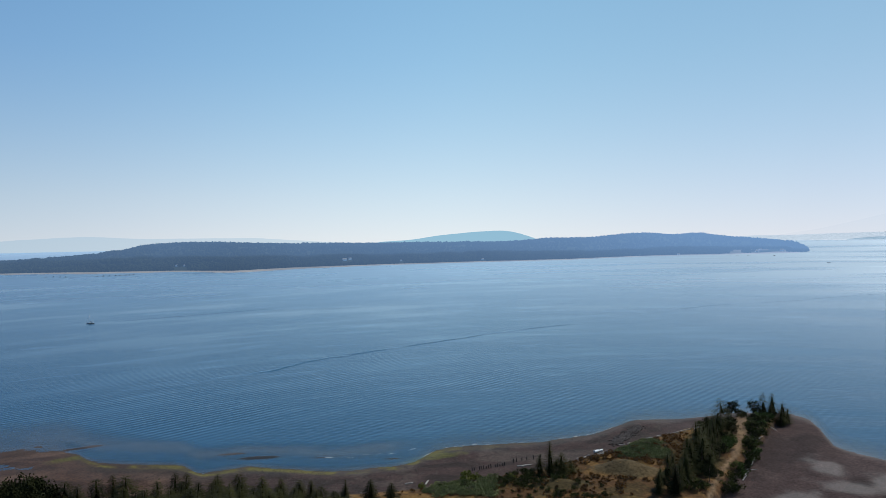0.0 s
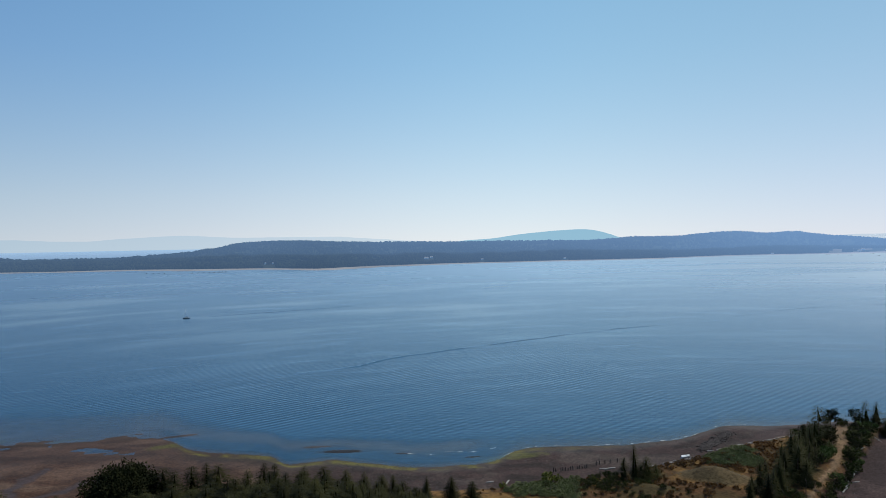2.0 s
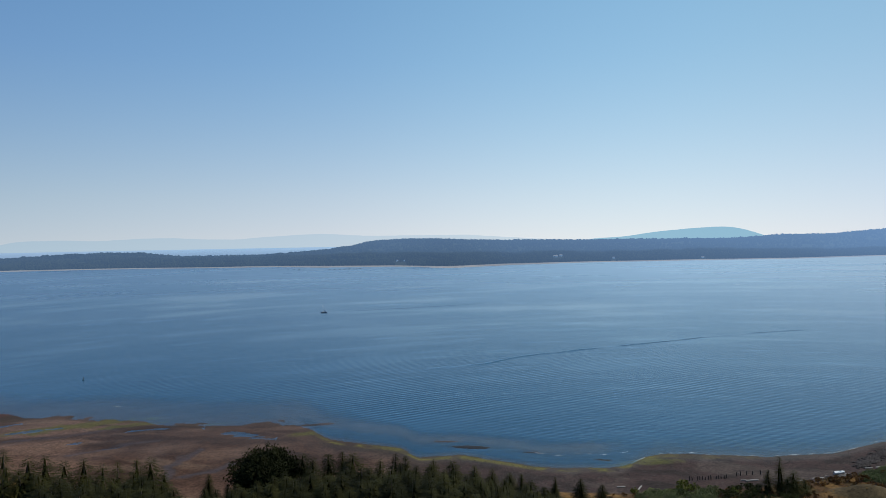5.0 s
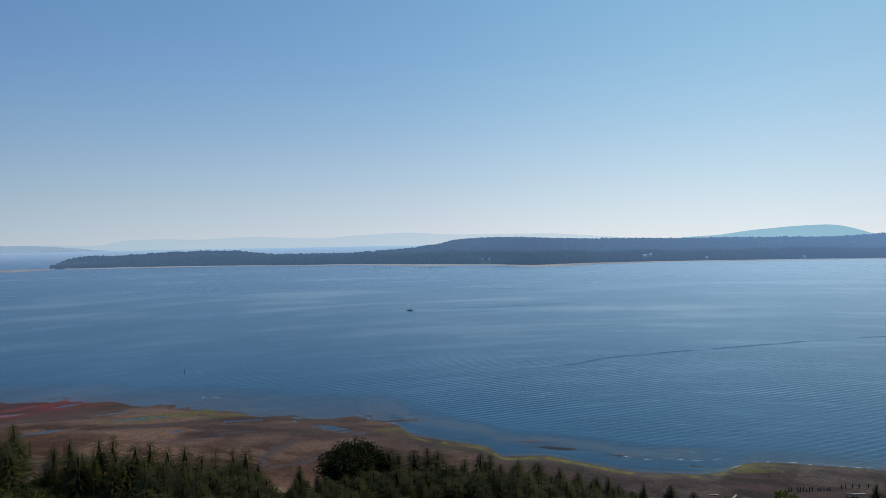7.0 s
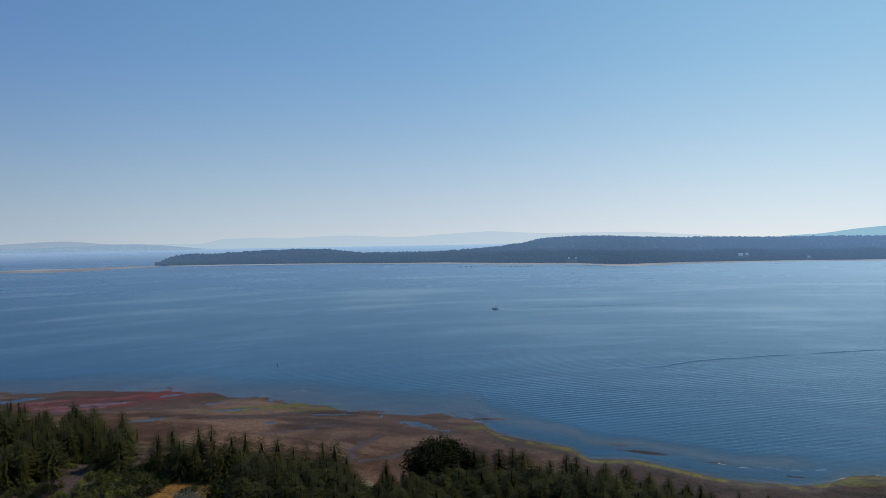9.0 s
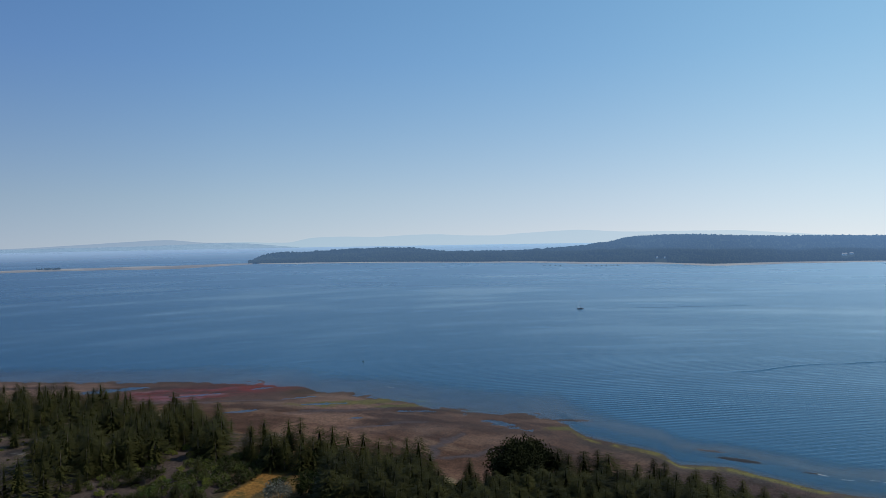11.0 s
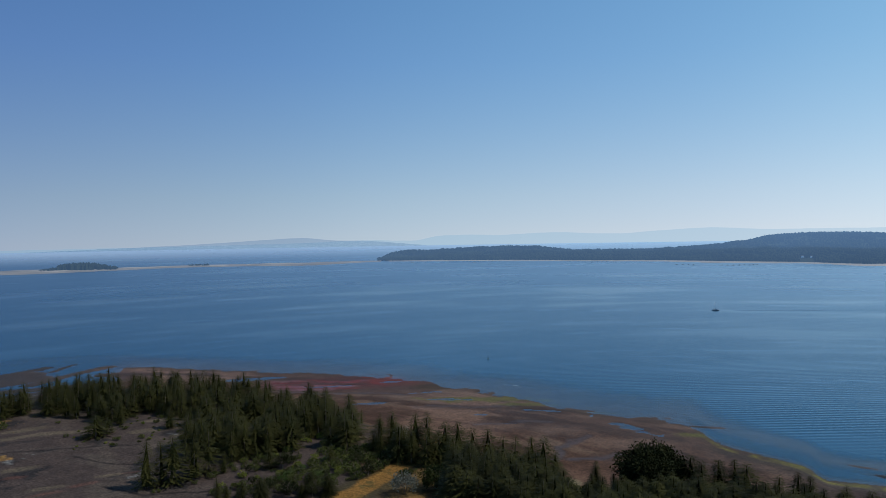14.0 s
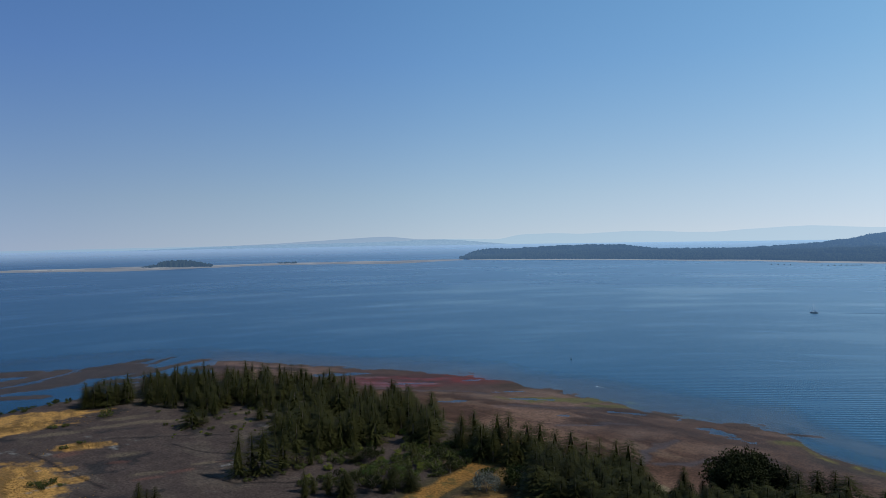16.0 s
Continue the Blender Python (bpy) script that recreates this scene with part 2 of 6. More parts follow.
def water_material():
    """Clear over the shallows, blue-green where it is deep, with a skin that mirrors the sky and is ruffled by fine waves."""
    m = Mat("sea water", (0.006, 0.043, 0.091), 1.0)
    m.p.inputs["Specular IOR Level"].default_value = 0.0
    depth = m.node("ShaderNodeAttribute", attribute_name="depth").outputs["Fac"]
    ripple = m.node("ShaderNodeAttribute", attribute_name="ripple").outputs["Fac"]
    air = m.node("ShaderNodeAttribute", attribute_name="air").outputs["Fac"]
    far = m.node("ShaderNodeAttribute", attribute_name="far").outputs["Fac"]
    t, mp, wave = m.node("ShaderNodeTexCoord"), m.node("ShaderNodeMapping"), m.node("ShaderNodeTexWave")
    mp.inputs["Rotation"].default_value = (0, 0, radians(42))
    m.put(t.outputs["Object"], mp.inputs[0])
    wave.inputs["Scale"].default_value, wave.inputs["Distortion"].default_value = 0.08, 0.5
    wave.inputs["Detail"].default_value, wave.inputs["Detail Scale"].default_value = 1.0, 0.5
    m.put(mp.outputs[0], wave.inputs["Vector"])
    chop = m.noise(0.35, 3, 0.55, (-17, 0.4, 1.3))
    # slicks and cat's-paws lie in long streaks along the tide
    lane = m.node("ShaderNodeCombineXYZ")
    m.put(m.node("ShaderNodeAttribute", attribute_name="lane_along").outputs["Fac"], lane.inputs[0])
    m.put(m.node("ShaderNodeAttribute", attribute_name="lane_across").outputs["Fac"], lane.inputs[1])
    slick = m.node("ShaderNodeTexNoise")
    slick.inputs["Scale"].default_value, slick.inputs["Detail"].default_value, slick.inputs["Roughness"].default_value = 1.0, 3.0, 0.5
    m.put(lane.outputs[0], slick.inputs["Vector"])
    ruffled = m.ramp(slick.outputs["Fac"], ((0.36, (1, 1, 1)), (0.52, (0.75, 0.75, 0.75)), (0.66, (0, 0, 0))))
    # thin bright threads of slick between the lanes
    thread, fine = m.node("ShaderNodeTexNoise"), m.node("ShaderNodeVectorMath", operation="MULTIPLY")
    fine.inputs[1].default_value = (2.2, 3.4, 1)
    m.put(lane.outputs[0], fine.inputs[0])
    m.put(fine.outputs[0], thread.inputs["Vector"])
    thread.inputs["Scale"].default_value, thread.inputs["Detail"].default_value, thread.inputs["Distortion"].default_value = 1.0, 2.0, 0.6
    streak = m.ramp(thread.outputs["Fac"], ((0.6, (0, 0, 0)), (0.68, (1, 1, 1)), (0.76, (0.3, 0.3, 0.3))))
    swell = m.ramp(m.noise(0.02, 3, 0.6), ((0.3, (0.15, 0.15, 0.15)), (0.62, (1, 1, 1))))
    b1 = m.bump(m.math("MULTIPLY", m.math("MULTIPLY", wave.outputs["Fac"], swell), ripple), 1.0, 0.066)
    chop = m.math("MULTIPLY_ADD", m.noise(1.3, 2, 0.6, (-30, 0.5, 1.2)), 0.35, chop)
    b2 = m.bump(m.math("MULTIPLY", m.math("MULTIPLY", chop, m.math("SUBTRACT", 1.0, far)), m.math("MULTIPLY_ADD", ruffled, 0.7, 0.3)), 0.5, 0.2, b1)
    gloss, fres = m.node("ShaderNodeBsdfGlossy"), m.node("ShaderNodeFresnel")
    m.put(m.math("ADD", m.math("MULTIPLY_ADD", ruffled, 0.1, 0.12), m.math("MULTIPLY", far, 0.1)), gloss.inputs["Roughness"])
    # the mirrored sky light is tinted blue here, by colour
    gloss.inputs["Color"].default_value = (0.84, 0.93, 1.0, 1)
    fres.inputs["IOR"].default_value = 1.33
    m.put(b2, gloss.inputs["Normal"])
    m.put(b2, fres.inputs["Normal"])
    m.p.inputs["Emission Color"].default_value = (0.113, 0.13, 0.15, 1)  # painted haze: the far water glows in a paler tint
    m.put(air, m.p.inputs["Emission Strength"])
    clear, body, skin = m.node("ShaderNodeBsdfTransparent"), m.node("ShaderNodeMixShader"), m.node("ShaderNodeMixShader")
    clear.inputs[0].default_value = (0.8, 0.87, 0.92, 1)
    m.put(m.ramp(depth, ((0.0, (0.02, 0.02, 0.02)), (0.3, (0.4, 0.4, 0.4)), (1.0, (1, 1, 1)))), body.inputs[0])
    m.put(clear.outputs[0], body.inputs[1])
    m.put(m.p.outputs[0], body.inputs[2])
    # lowers the mirrored sky by heading, to darken parts of the water
    wind = m.node("ShaderNodeAttribute", attribute_name="wind").outputs["Fac"]
    # waves tilt the skin, so that ruffled lanes mirror less of the low sky
    m.put(m.math("MULTIPLY", fres.outputs[0], m.math("MULTIPLY_ADD", wind, -0.42, m.math("MULTIPLY_ADD", streak, 0.1, m.math("MULTIPLY_ADD", ruffled, -0.11, 1.1)))), skin.inputs[0])
    m.put(body.outputs[0], skin.inputs[1])
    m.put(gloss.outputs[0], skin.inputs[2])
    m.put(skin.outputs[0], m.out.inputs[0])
    return m.m


def haze_material(name, tint, share):
    """Far land with its haze painted in: a share glows in a hazy tint, the sky shows through the rest."""
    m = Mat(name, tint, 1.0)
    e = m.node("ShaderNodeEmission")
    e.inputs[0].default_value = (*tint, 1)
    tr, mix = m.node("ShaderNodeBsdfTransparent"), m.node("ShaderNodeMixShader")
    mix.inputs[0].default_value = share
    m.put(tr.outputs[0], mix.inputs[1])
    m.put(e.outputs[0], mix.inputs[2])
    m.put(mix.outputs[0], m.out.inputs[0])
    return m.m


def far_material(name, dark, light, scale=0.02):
    """The island across the sound, a backdrop two to four kilometres off: dull woods, with the haze before them painted
    as emission.
    """
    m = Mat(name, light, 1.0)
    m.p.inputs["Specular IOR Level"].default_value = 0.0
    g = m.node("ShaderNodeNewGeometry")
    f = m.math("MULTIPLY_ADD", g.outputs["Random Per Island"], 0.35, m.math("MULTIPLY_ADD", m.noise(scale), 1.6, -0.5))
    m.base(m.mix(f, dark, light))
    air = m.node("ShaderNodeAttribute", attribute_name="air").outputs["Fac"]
    m.p.inputs["Emission Color"].default_value = (*HAZE_TINT, 1)
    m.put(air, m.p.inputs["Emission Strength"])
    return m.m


def paint_haze(me, start=0.0, gain=1.0, glow=((-45, 2.0), (-25, 1.9), (0, 1.6), (30, 1.2), (60, 0.95), (90, 0.8))):
    """Paints haze as a glow strength at each corner: more of it farther off, and brighter towards the sun."""
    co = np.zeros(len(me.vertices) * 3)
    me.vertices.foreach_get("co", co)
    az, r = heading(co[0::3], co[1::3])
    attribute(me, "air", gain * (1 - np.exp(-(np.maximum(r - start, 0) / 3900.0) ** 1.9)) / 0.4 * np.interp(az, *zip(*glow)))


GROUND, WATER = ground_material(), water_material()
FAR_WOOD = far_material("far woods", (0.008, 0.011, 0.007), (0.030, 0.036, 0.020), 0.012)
FAR_SAND = far_material("far sand", (0.12, 0.1, 0.08), (0.36, 0.31, 0.25), 0.006)
FAR_MUD = far_material("far wet sand", (0.1, 0.085, 0.07), (0.24, 0.2, 0.16), 0.01)
FAR_WHITE = far_material("far white wall", (0.7, 0.7, 0.68), (0.8, 0.8, 0.78))
FAR_ROOF = far_material("far roof", (0.2, 0.19, 0.18), (0.34, 0.33, 0.32))
FAR_GLASS = far_material("far window", (0.02, 0.02, 0.02), (0.04, 0.04, 0.04))
FAR_FIELD = far_material("far field", (0.06, 0.055, 0.04), (0.13, 0.11, 0.08))

# ---- the lie of the land ----
SHORE = curve_through([(-60, 250), (-40, 282), (-32, 290), (-29.3, 297), (-28.3, 308), (-27.8, 335), (-25.9, 348), (-23, 343), (-20.5, 331), (-18.2, 322), (-14.9, 317),
                       (-13.6, 305), (-11.8, 290), (-7.8, 278), (0.4, 269), (2.3, 256), (4.1, 250), (8.7, 247), (12, 252), (15.7, 260), (19.6, 259), (20.2, 269),
                       (25.4, 284), (26.8, 289), (27.6, 301), (28.6, 313), (32.4, 317), (38.6, 333), (40.7, 351), (47.9, 377), (48.7, 391), (51.6, 408), (55.5, 422), (61, 438),
                       (64.5, 455), (69.3, 484), (73, 508), (77.5, 522), (86.5, 526), (100, 520), (140, 300)])
LAND = curve_through([(-60, 150), (-27, 330), (-25.3, 328), (-20.5, 306), (-17.5, 288), (-16, 277), (-14, 263), (-12.2, 256), (-7.8, 238), (-0.4, 222), (4.2, 216), (12, 214),
                      (22, 216), (32, 222), (38, 232), (45, 262), (50, 290), (53.7, 305), (61, 355), (66, 392), (72, 425), (77, 432), (81.5, 408), (86.5, 392), (100, 380), (140, 250)])
BANK = curve_through([(-60, 420), (-26, 345), (-25, 322), (-24.4, 298), (-23.6, 277), (-22.6, 245), (-21, 226), (-20, 205), (-17, 140), (-12, 60), (-8, 0), (0, -400), (140, -400)])


def spot(x, y, az, r, wide, deep, turn=0.0):
    """1 in the middle of an oval patch, 0 at its rim and below outside; deep runs away from the drone."""
    cx, cy = polar(az, r)
    a = np.radians(az + turn)
    u, v = (x - cx) * np.cos(a) + (y - cy) * np.sin(a), -(x - cx) * np.sin(a) + (y - cy) * np.cos(a)
    return 1 - np.hypot(u / wide, v / deep)


POOLS = [(32.6, 303, 7, 3.2, -14), (33.8, 308, 5, 2.0, -10), (31.9, 298, 5, 2.0, 20), (42.4, 305, 8, 1.1, 4), (44.7, 320, 3, 1.6, 0), (47.3, 351, 10, 1.8, -4), (53.5, 347, 10, 3.4, 0),
         (57, 392, 12, 1.6, 3), (63, 425, 20, 4, 2), (52.0, 398, 6, 1.8, 12), (49.5, 368, 9, 1.4, 6), (39.5, 328, 12, 1.4, -6)]
BARS = [(27.3, 312, 9, 2.6, 3), (14.9, 270, 11, 2.6, -6), (17.0, 278, 7, 1.2, -4), (10.0, 264, 4.5, 1.3, 0), (4.3, 258, 4.0, 1.2, 0)]
MOUNDS = [(-14.2, 235, 12.5, 8, 3.4), (-8.6, 220, 13, 6, 1.6)]


# mud bars: half width, then headings and distances along the crest
FINGERS = [(11, ((95, 530), (87.75, 521), (86.4, 515), (85.3, 513))), (9, ((95, 470), (87.4, 478), (86.5, 481), (84.4, 489), (83.1, 508))), (11, ((95, 455), (87.5, 456), (86.5, 456), (83.1, 464), (81.3, 490), (79.4, 503), (78.3, 506))),
           (4, ((81.3, 506), (79.4, 514), (76.9, 527))), (2.2, ((76.7, 508), (75.1, 531))), (5, ((78.1, 468), (75.5, 494), (72.9, 509))), (10, ((80.5, 480), (77.9, 489))), (6, ((73.5, 479), (72, 476), (69, 470))),
           (5, ((95, 432), (86.5, 435), (84.1, 429))), (6, ((80, 455), (77, 452), (74, 450), (71, 445))), (6, ((81, 440), (79, 436), (76, 440)))]


def along_line(x, y, line):
    """Distance in metres from a line given by headings and distances."""
    near = np.full(len(x), 1e9)
    for (a0, r0), (a1, r1) in zip(line, line[1:]):
        (px0, py0), (px1, py1) = polar(a0, r0), polar(a1, r1)
        u = np.clip(((x - px0) * (px1 - px0) + (y - py0) * (py1 - py0)) / ((px1 - px0) ** 2 + (py1 - py0) ** 2), 0, 1)
        near = np.minimum(near, np.hypot(x - px0 - u * (px1 - px0), y - py0 - u * (py1 - py0)))
    return near


STRIP = ((57.5, 200), (56, 213), (54, 223), (52.1, 234.5), (50.8, 243), (49.8, 250))  # open grass between the willows


# wet runnels that drain the flats
TRICKLES = [(2.6, ((38.6, 255), (37.8, 271), (36.9, 281), (36, 288))), (2.6, ((45.5, 301), (43.1, 304), (41.5, 307), (39.5, 305))), (3, ((37, 256), (34, 262), (31, 268))), (2.2, ((48.5, 338), (45, 334), (42, 336))), (2.5, ((60, 380), (55, 372), (51, 362)))]


def lie(x, y):
    """The ground's height, and how far inland a place is, in metres."""
    az, r = heading(x, y)
    n1, n2 = fbm(x, y, 28, 3), fbm(x, y, 6, 9)
    wob = (fbm(x, y, 14, 21) - 0.5) * 7
    s = SHORE(az) - r + wob * 0.5 + smooth(26, 33, az) * smooth(72, 66, az) * ((fbm(az * 4, r, 14, 181) - 0.5) * 16 + (n2 - 0.5) * 9)
    inland = np.minimum(LAND(az) - r, (r - BANK(az)) * 0.55) + wob
    width = np.maximum(SHORE(az) - LAND(az), 8)
    q = np.clip(s / width, 0, 1.3)
    flats = smooth(17, 29, az)
    bay = smooth(-25, -27, az) + (1 - smooth(-2, 0.5, r - BANK(az))) * smooth(-17, -19, az)
    bay = np.clip(bay, 0, 1)
    beach = 2.4 * np.minimum(q, 1) ** 1.1 * (1 - bay) + bay * 0.9 * np.minimum(q, 1)
    mud = 0.12 + 0.7 * np.minimum(q, 1) ** 1.5 + (n1 - 0.5) * 0.5 * smooth(0, 0.3, q) * (1 - q * 0.6)
    h = np.where(s > 0, beach * (1 - flats) + mud * flats, flats * (np.maximum(s * 0.007, -0.28) + np.minimum((s + 40) * 0.03, 0)) + (1 - flats) * s * 0.04)
    h = np.maximum(h, -5) + (n2 - 0.5) * 0.12
    lagoon = smooth(1, 5, az) * smooth(29, 26.5, az)
    h = h - lagoon * 0.5 * smooth(-2, -8, s) * smooth(-22, -14, s)
    shoal = lagoon * np.exp(-((s + 23 + (n1 - 0.5) * 12) / 12.0) ** 2)
    h = h * (1 - shoal) + np.minimum(-0.1 - 0.3 * (n2 - 0.4), -0.02) * shoal
    for a, rr, w, d, turn in POOLS:
        k = spot(x, y, a, rr, w, d, turn) + (n2 - 0.5) * 1.5 + (n1 - 0.5) * 1.3
        h = h * (1 - smooth(-0.15, 0.25, k)) + np.minimum(h, -0.18) * smooth(-0.15, 0.25, k)
    drain = smooth(0.045, 0.012, np.abs(fbm(x, y, 34, 171) - 0.5)) * flats * smooth(4, 10, s) * smooth(0.75, 0.45, q)
    h = h - 0.1 * drain
    for a, rr, w, d, turn in BARS:
        k = spot(x, y, a, rr, w, d, turn) + (n2 - 0.5) * 0.5
        h = np.where(k > -0.9, np.maximum(h, -0.9 + 1.05 * smooth(-0.9, 0.6, k)), h)
    # long fingers of mud beyond the cinder flat
    fing = smooth(71.5, 74, az) * smooth(-1, 5, -inland) * smooth(590, 540, r)
    top = np.full(len(x), -1.0)
    for wide, line in FINGERS:
        top = np.maximum(top, 1 - along_line(x + (n1 - 0.5) * 9, y + (n1 - 0.5) * 9, line) / wide)
    mud = -0.7 + 1.0 * smooth(-0.45, 0.3, top + (n2 - 0.5) * 0.35)
    h = h * (1 - fing) + fing * mud
    up = smooth(-2, 9, inland)
    h = h + up * (0.9 + 1.1 * (n1 - 0.4) + (1 - flats) * 0.4) + up * smooth(0, 60, inland) * 0.8
    for a, rr, w, d, high in MOUNDS:
        k = np.clip(spot(x, y, a, rr, w, d), 0, 1)
        h = h + high * k * k * (3 - 2 * k)
    return h, inland, s, n1, n2


def paint(x, y, h, inland, s, n1, n2):
    """The ground's own colours: gravel, mud, weed, cinders, dry grass, trodden sand."""
    az, r = heading(x, y)
    n3, n4 = fbm(x, y, 3.5, 55), fbm(x, y, 50, 71)
    col = np.zeros((len(x), 3))

    def lay(c, k):
        k = np.clip(k, 0, 1)[:, None]
        col[:] = col * (1 - k) + np.array(c) * k

    flats = smooth(16, 27, az)
    along = fbm(az * 0.5, r - 4.2 * (az - 30) * (az > 26) + (n1 - 0.5) * 16, 6.5, 131, 5)
    lay((0.118, 0.078, 0.07), np.ones(len(x)))
    rag = fbm(x, y, 4, 151)
    low = smooth(0.75, 0.25, s / np.maximum(SHORE(az) - LAND(az), 8))
    lay((0.155, 0.098, 0.068), flats)
    lay((0.34, 0.235, 0.175), flats * smooth(0.44, 0.62, fbm(x, y, 44, 96)) * 0.75)
    lay((0.085, 0.05, 0.034), flats * smooth(0.5, 0.62, along * 0.55 + fbm(x, y, 26, 141) * 0.45) * (0.45 + 0.5 * low))
    lay((0.30, 0.225, 0.165), flats * smooth(0.42, 0.3, along * 0.5 + fbm(x, y, 30, 143) * 0.5) * 0.7)
    lay((0.065, 0.052, 0.046), (1 - flats) * smooth(0.5, 0.66, fbm(x, y, 7, 33)) * 0.8)
    lay((0.19, 0.15, 0.13), (1 - flats) * smooth(0.58, 0.72, fbm(x, y, 18, 37)) * 0.6)
    lay((0.10, 0.07, 0.045), smooth(6, 1.5, s) * (inland < 0) * 0.7)
    # pale dry sand, brown rims and trickles of wet mud
    for a, rr, w, d, turn in ((34.6, 278, 15, 9, 0), (39.2, 295, 16, 11, 6), (43.5, 300, 20, 8, 6), (29.5, 310, 19, 5, -4), (36.6, 319, 13, 4, -10), (47, 318, 22, 8, 4), (31, 285, 12, 8, 0)):
        k = spot(x, y, a, rr, w, d, turn) + (n1 - 0.5) * 0.9 + (rag - 0.5) * 0.3
        lay((0.30, 0.21, 0.15), smooth(-0.05, 0.6, k) * 0.6)
    for wide, line in ((3.4, ((44, 312), (39.4, 313), (36, 303), (33.4, 293), (30, 290))), (2.6, ((31, 313), (28.5, 311), (26.2, 313))), (5, ((27.4, 281), (23.5, 274), (20, 262))), (4, ((54, 358), (48.7, 336), (44.6, 330), (40, 332)))):
        lay((0.085, 0.05, 0.03), smooth(1.7, 0.4, along_line(x + (n1 - 0.5) * 14, y + (n2 - 0.5) * 10, line) / wide) * 0.7)
    for wide, line in TRICKLES:
        lay((0.085, 0.06, 0.06), smooth(1.5, 0.3, along_line(x + (n2 - 0.5) * 9, y + (n1 - 0.5) * 12, line) / wide) * 0.7)
    col *= 1 + flats[:, None] * np.array([-0.06, -0.2, -0.26])
    # weed along the tide's edge
    weed = smooth(0.2, 1.2, s) * smooth(6.5, 4, s + (rag - 0.5) * 6) * smooth(-9, -4, az) * smooth(28.5, 26, az) * smooth(0.3, 0.46, n1 * 0.5 + rag * 0.5)
    lay((0.085, 0.055, 0.035), smooth(4, 7, s) * smooth(20, 11, s + rag * 8) * smooth(15, 18, az) * smooth(29, 26, az) * 0.85)
    lay((0.27, 0.235, 0.035), weed * (0.45 + 0.4 * smooth(-2, 3, az)) * (0.55 + 0.6 * smooth(0.4, 0.6, rag)))
    k = spot(x, y, 1.6, 258, 16, 5, 10) + (rag - 0.5) * 1.2
    lay((0.22, 0.22, 0.05), smooth(0.0, 0.5, k) * 0.7)
    lay((0.13, 0.105, 0.115), smooth(1.5, -6, s) * smooth(17, 32, az) * 0.7)
    lay((0.22, 0.18, 0.185), smooth(-12, -20, s) * smooth(1, 5, az) * smooth(34, 28, az) * 0.5)
    lay((0.03, 0.032, 0.045), smooth(-1, -5, s) * smooth(-20, -14, s) * smooth(1, 5, az) * smooth(29, 26.5, az) * 0.85)
    for a, rr, w, d in ((28.2, 297, 9, 4), (44.6, 350, 32, 8), (41, 340, 16, 4), (35, 327, 12, 1.5)):
        k = spot(x, y, a, rr, w, d) + (n2 - 0.5) * 0.9
        lay((0.17, 0.16, 0.025), smooth(0.0, 0.5, k + (rag - 0.5) * 1.2) * 0.8)
    # red weed and pink mud on the outer flat
    for a, rr, w, d, c in ((54.5, 398, 50, 32, (0.12, 0.06, 0.04)), (53.2, 401, 26, 14, (0.26, 0.05, 0.032)), (57.8, 393, 24, 14, (0.3, 0.13, 0.16)), (50.6, 394, 16, 9, (0.15, 0.06, 0.035)), (60.5, 404, 20, 11, (0.25, 0.1, 0.11)), (48.8, 381, 16, 8, (0.09, 0.05, 0.02)), (55.5, 404, 18, 5, (0.22, 0.1, 0.12))):
        k = spot(x, y, a, rr, w, d) + (n2 - 0.5) * 0.8 + (n1 - 0.5) * 0.5
        lay(c, smooth(0.0, 0.45, k) * 0.9)
    zone = smooth(0.0, 0.5, spot(x, y, 55.5, 399, 46, 24) + (n1 - 0.5) * 0.8)
    drawn = fbm(az * 0.8, r - 1.5 * (az - 55) + (n1 - 0.5) * 14, 5, 191, 5)
    lay((0.24, 0.035, 0.028), zone * smooth(0.5, 0.6, drawn) * 0.8)
    lay((0.34, 0.2, 0.22), zone * smooth(0.43, 0.36, drawn) * 0.65)
    lay((0.06, 0.045, 0.03), zone * smooth(0.62, 0.7, drawn) * 0.7)
    lay((0.082, 0.068, 0.066), smooth(71, 75, az) * (inland < 0) * (0.7 + 0.3 * n2))
    mud = smooth(-16.5, -19, az) * (inland < 2)
    lay((0.125, 0.082, 0.078), mud * 0.8)
    lay((0.075, 0.052, 0.05), mud * smooth(0.5, 0.6, fbm(x + y * 0.4, (y - x) * 0.7, 13, 161)) * 0.8)
    lay((0.17, 0.12, 0.115), mud * smooth(0.55, 0.66, fbm(x, y, 24, 163)) * 0.6)
    # above the tide
    up = smooth(-1, 3, inland)
    col *= (1 - 0.16 * (1 - up))[:, None]
    lay((0.16, 0.085, 0.036), up)
    lay((0.30, 0.17, 0.055), up * smooth(0.46, 0.6, n3 + (n1 - 0.5) * 0.5) * 0.85)
    lay((0.06, 0.06, 0.022), up * smooth(0.5, 0.62, fbm(x, y, 7, 61)) * 0.5)
    cinder = up * smooth(51, 55, az + (n2 - 0.5) * 6)
    lay((0.102, 0.074, 0.063), cinder)
    lay((0.15, 0.115, 0.09), cinder * smooth(0.56, 0.72, fbm(x * 0.45 + y * 0.1, y * 1.6, 16, 77)) * 0.7)
    lay((0.035, 0.033, 0.034), cinder * smooth(0.6, 0.7, fbm(x, y, 11, 79)) * 0.8)
    for a, rr, w, d, turn in ((84.6, 368, 30, 12, -9), (85.8, 262, 15, 32, -6), (81.6, 304, 11, 6, -14), (82.0, 262, 5, 4, 0), (89, 350, 40, 16, 0), (82.6, 276, 4, 3, 0)):
        k = spot(x, y, a, rr, w, d, turn) + (n2 - 0.5) * 0.7 + (n3 - 0.5) * 0.5
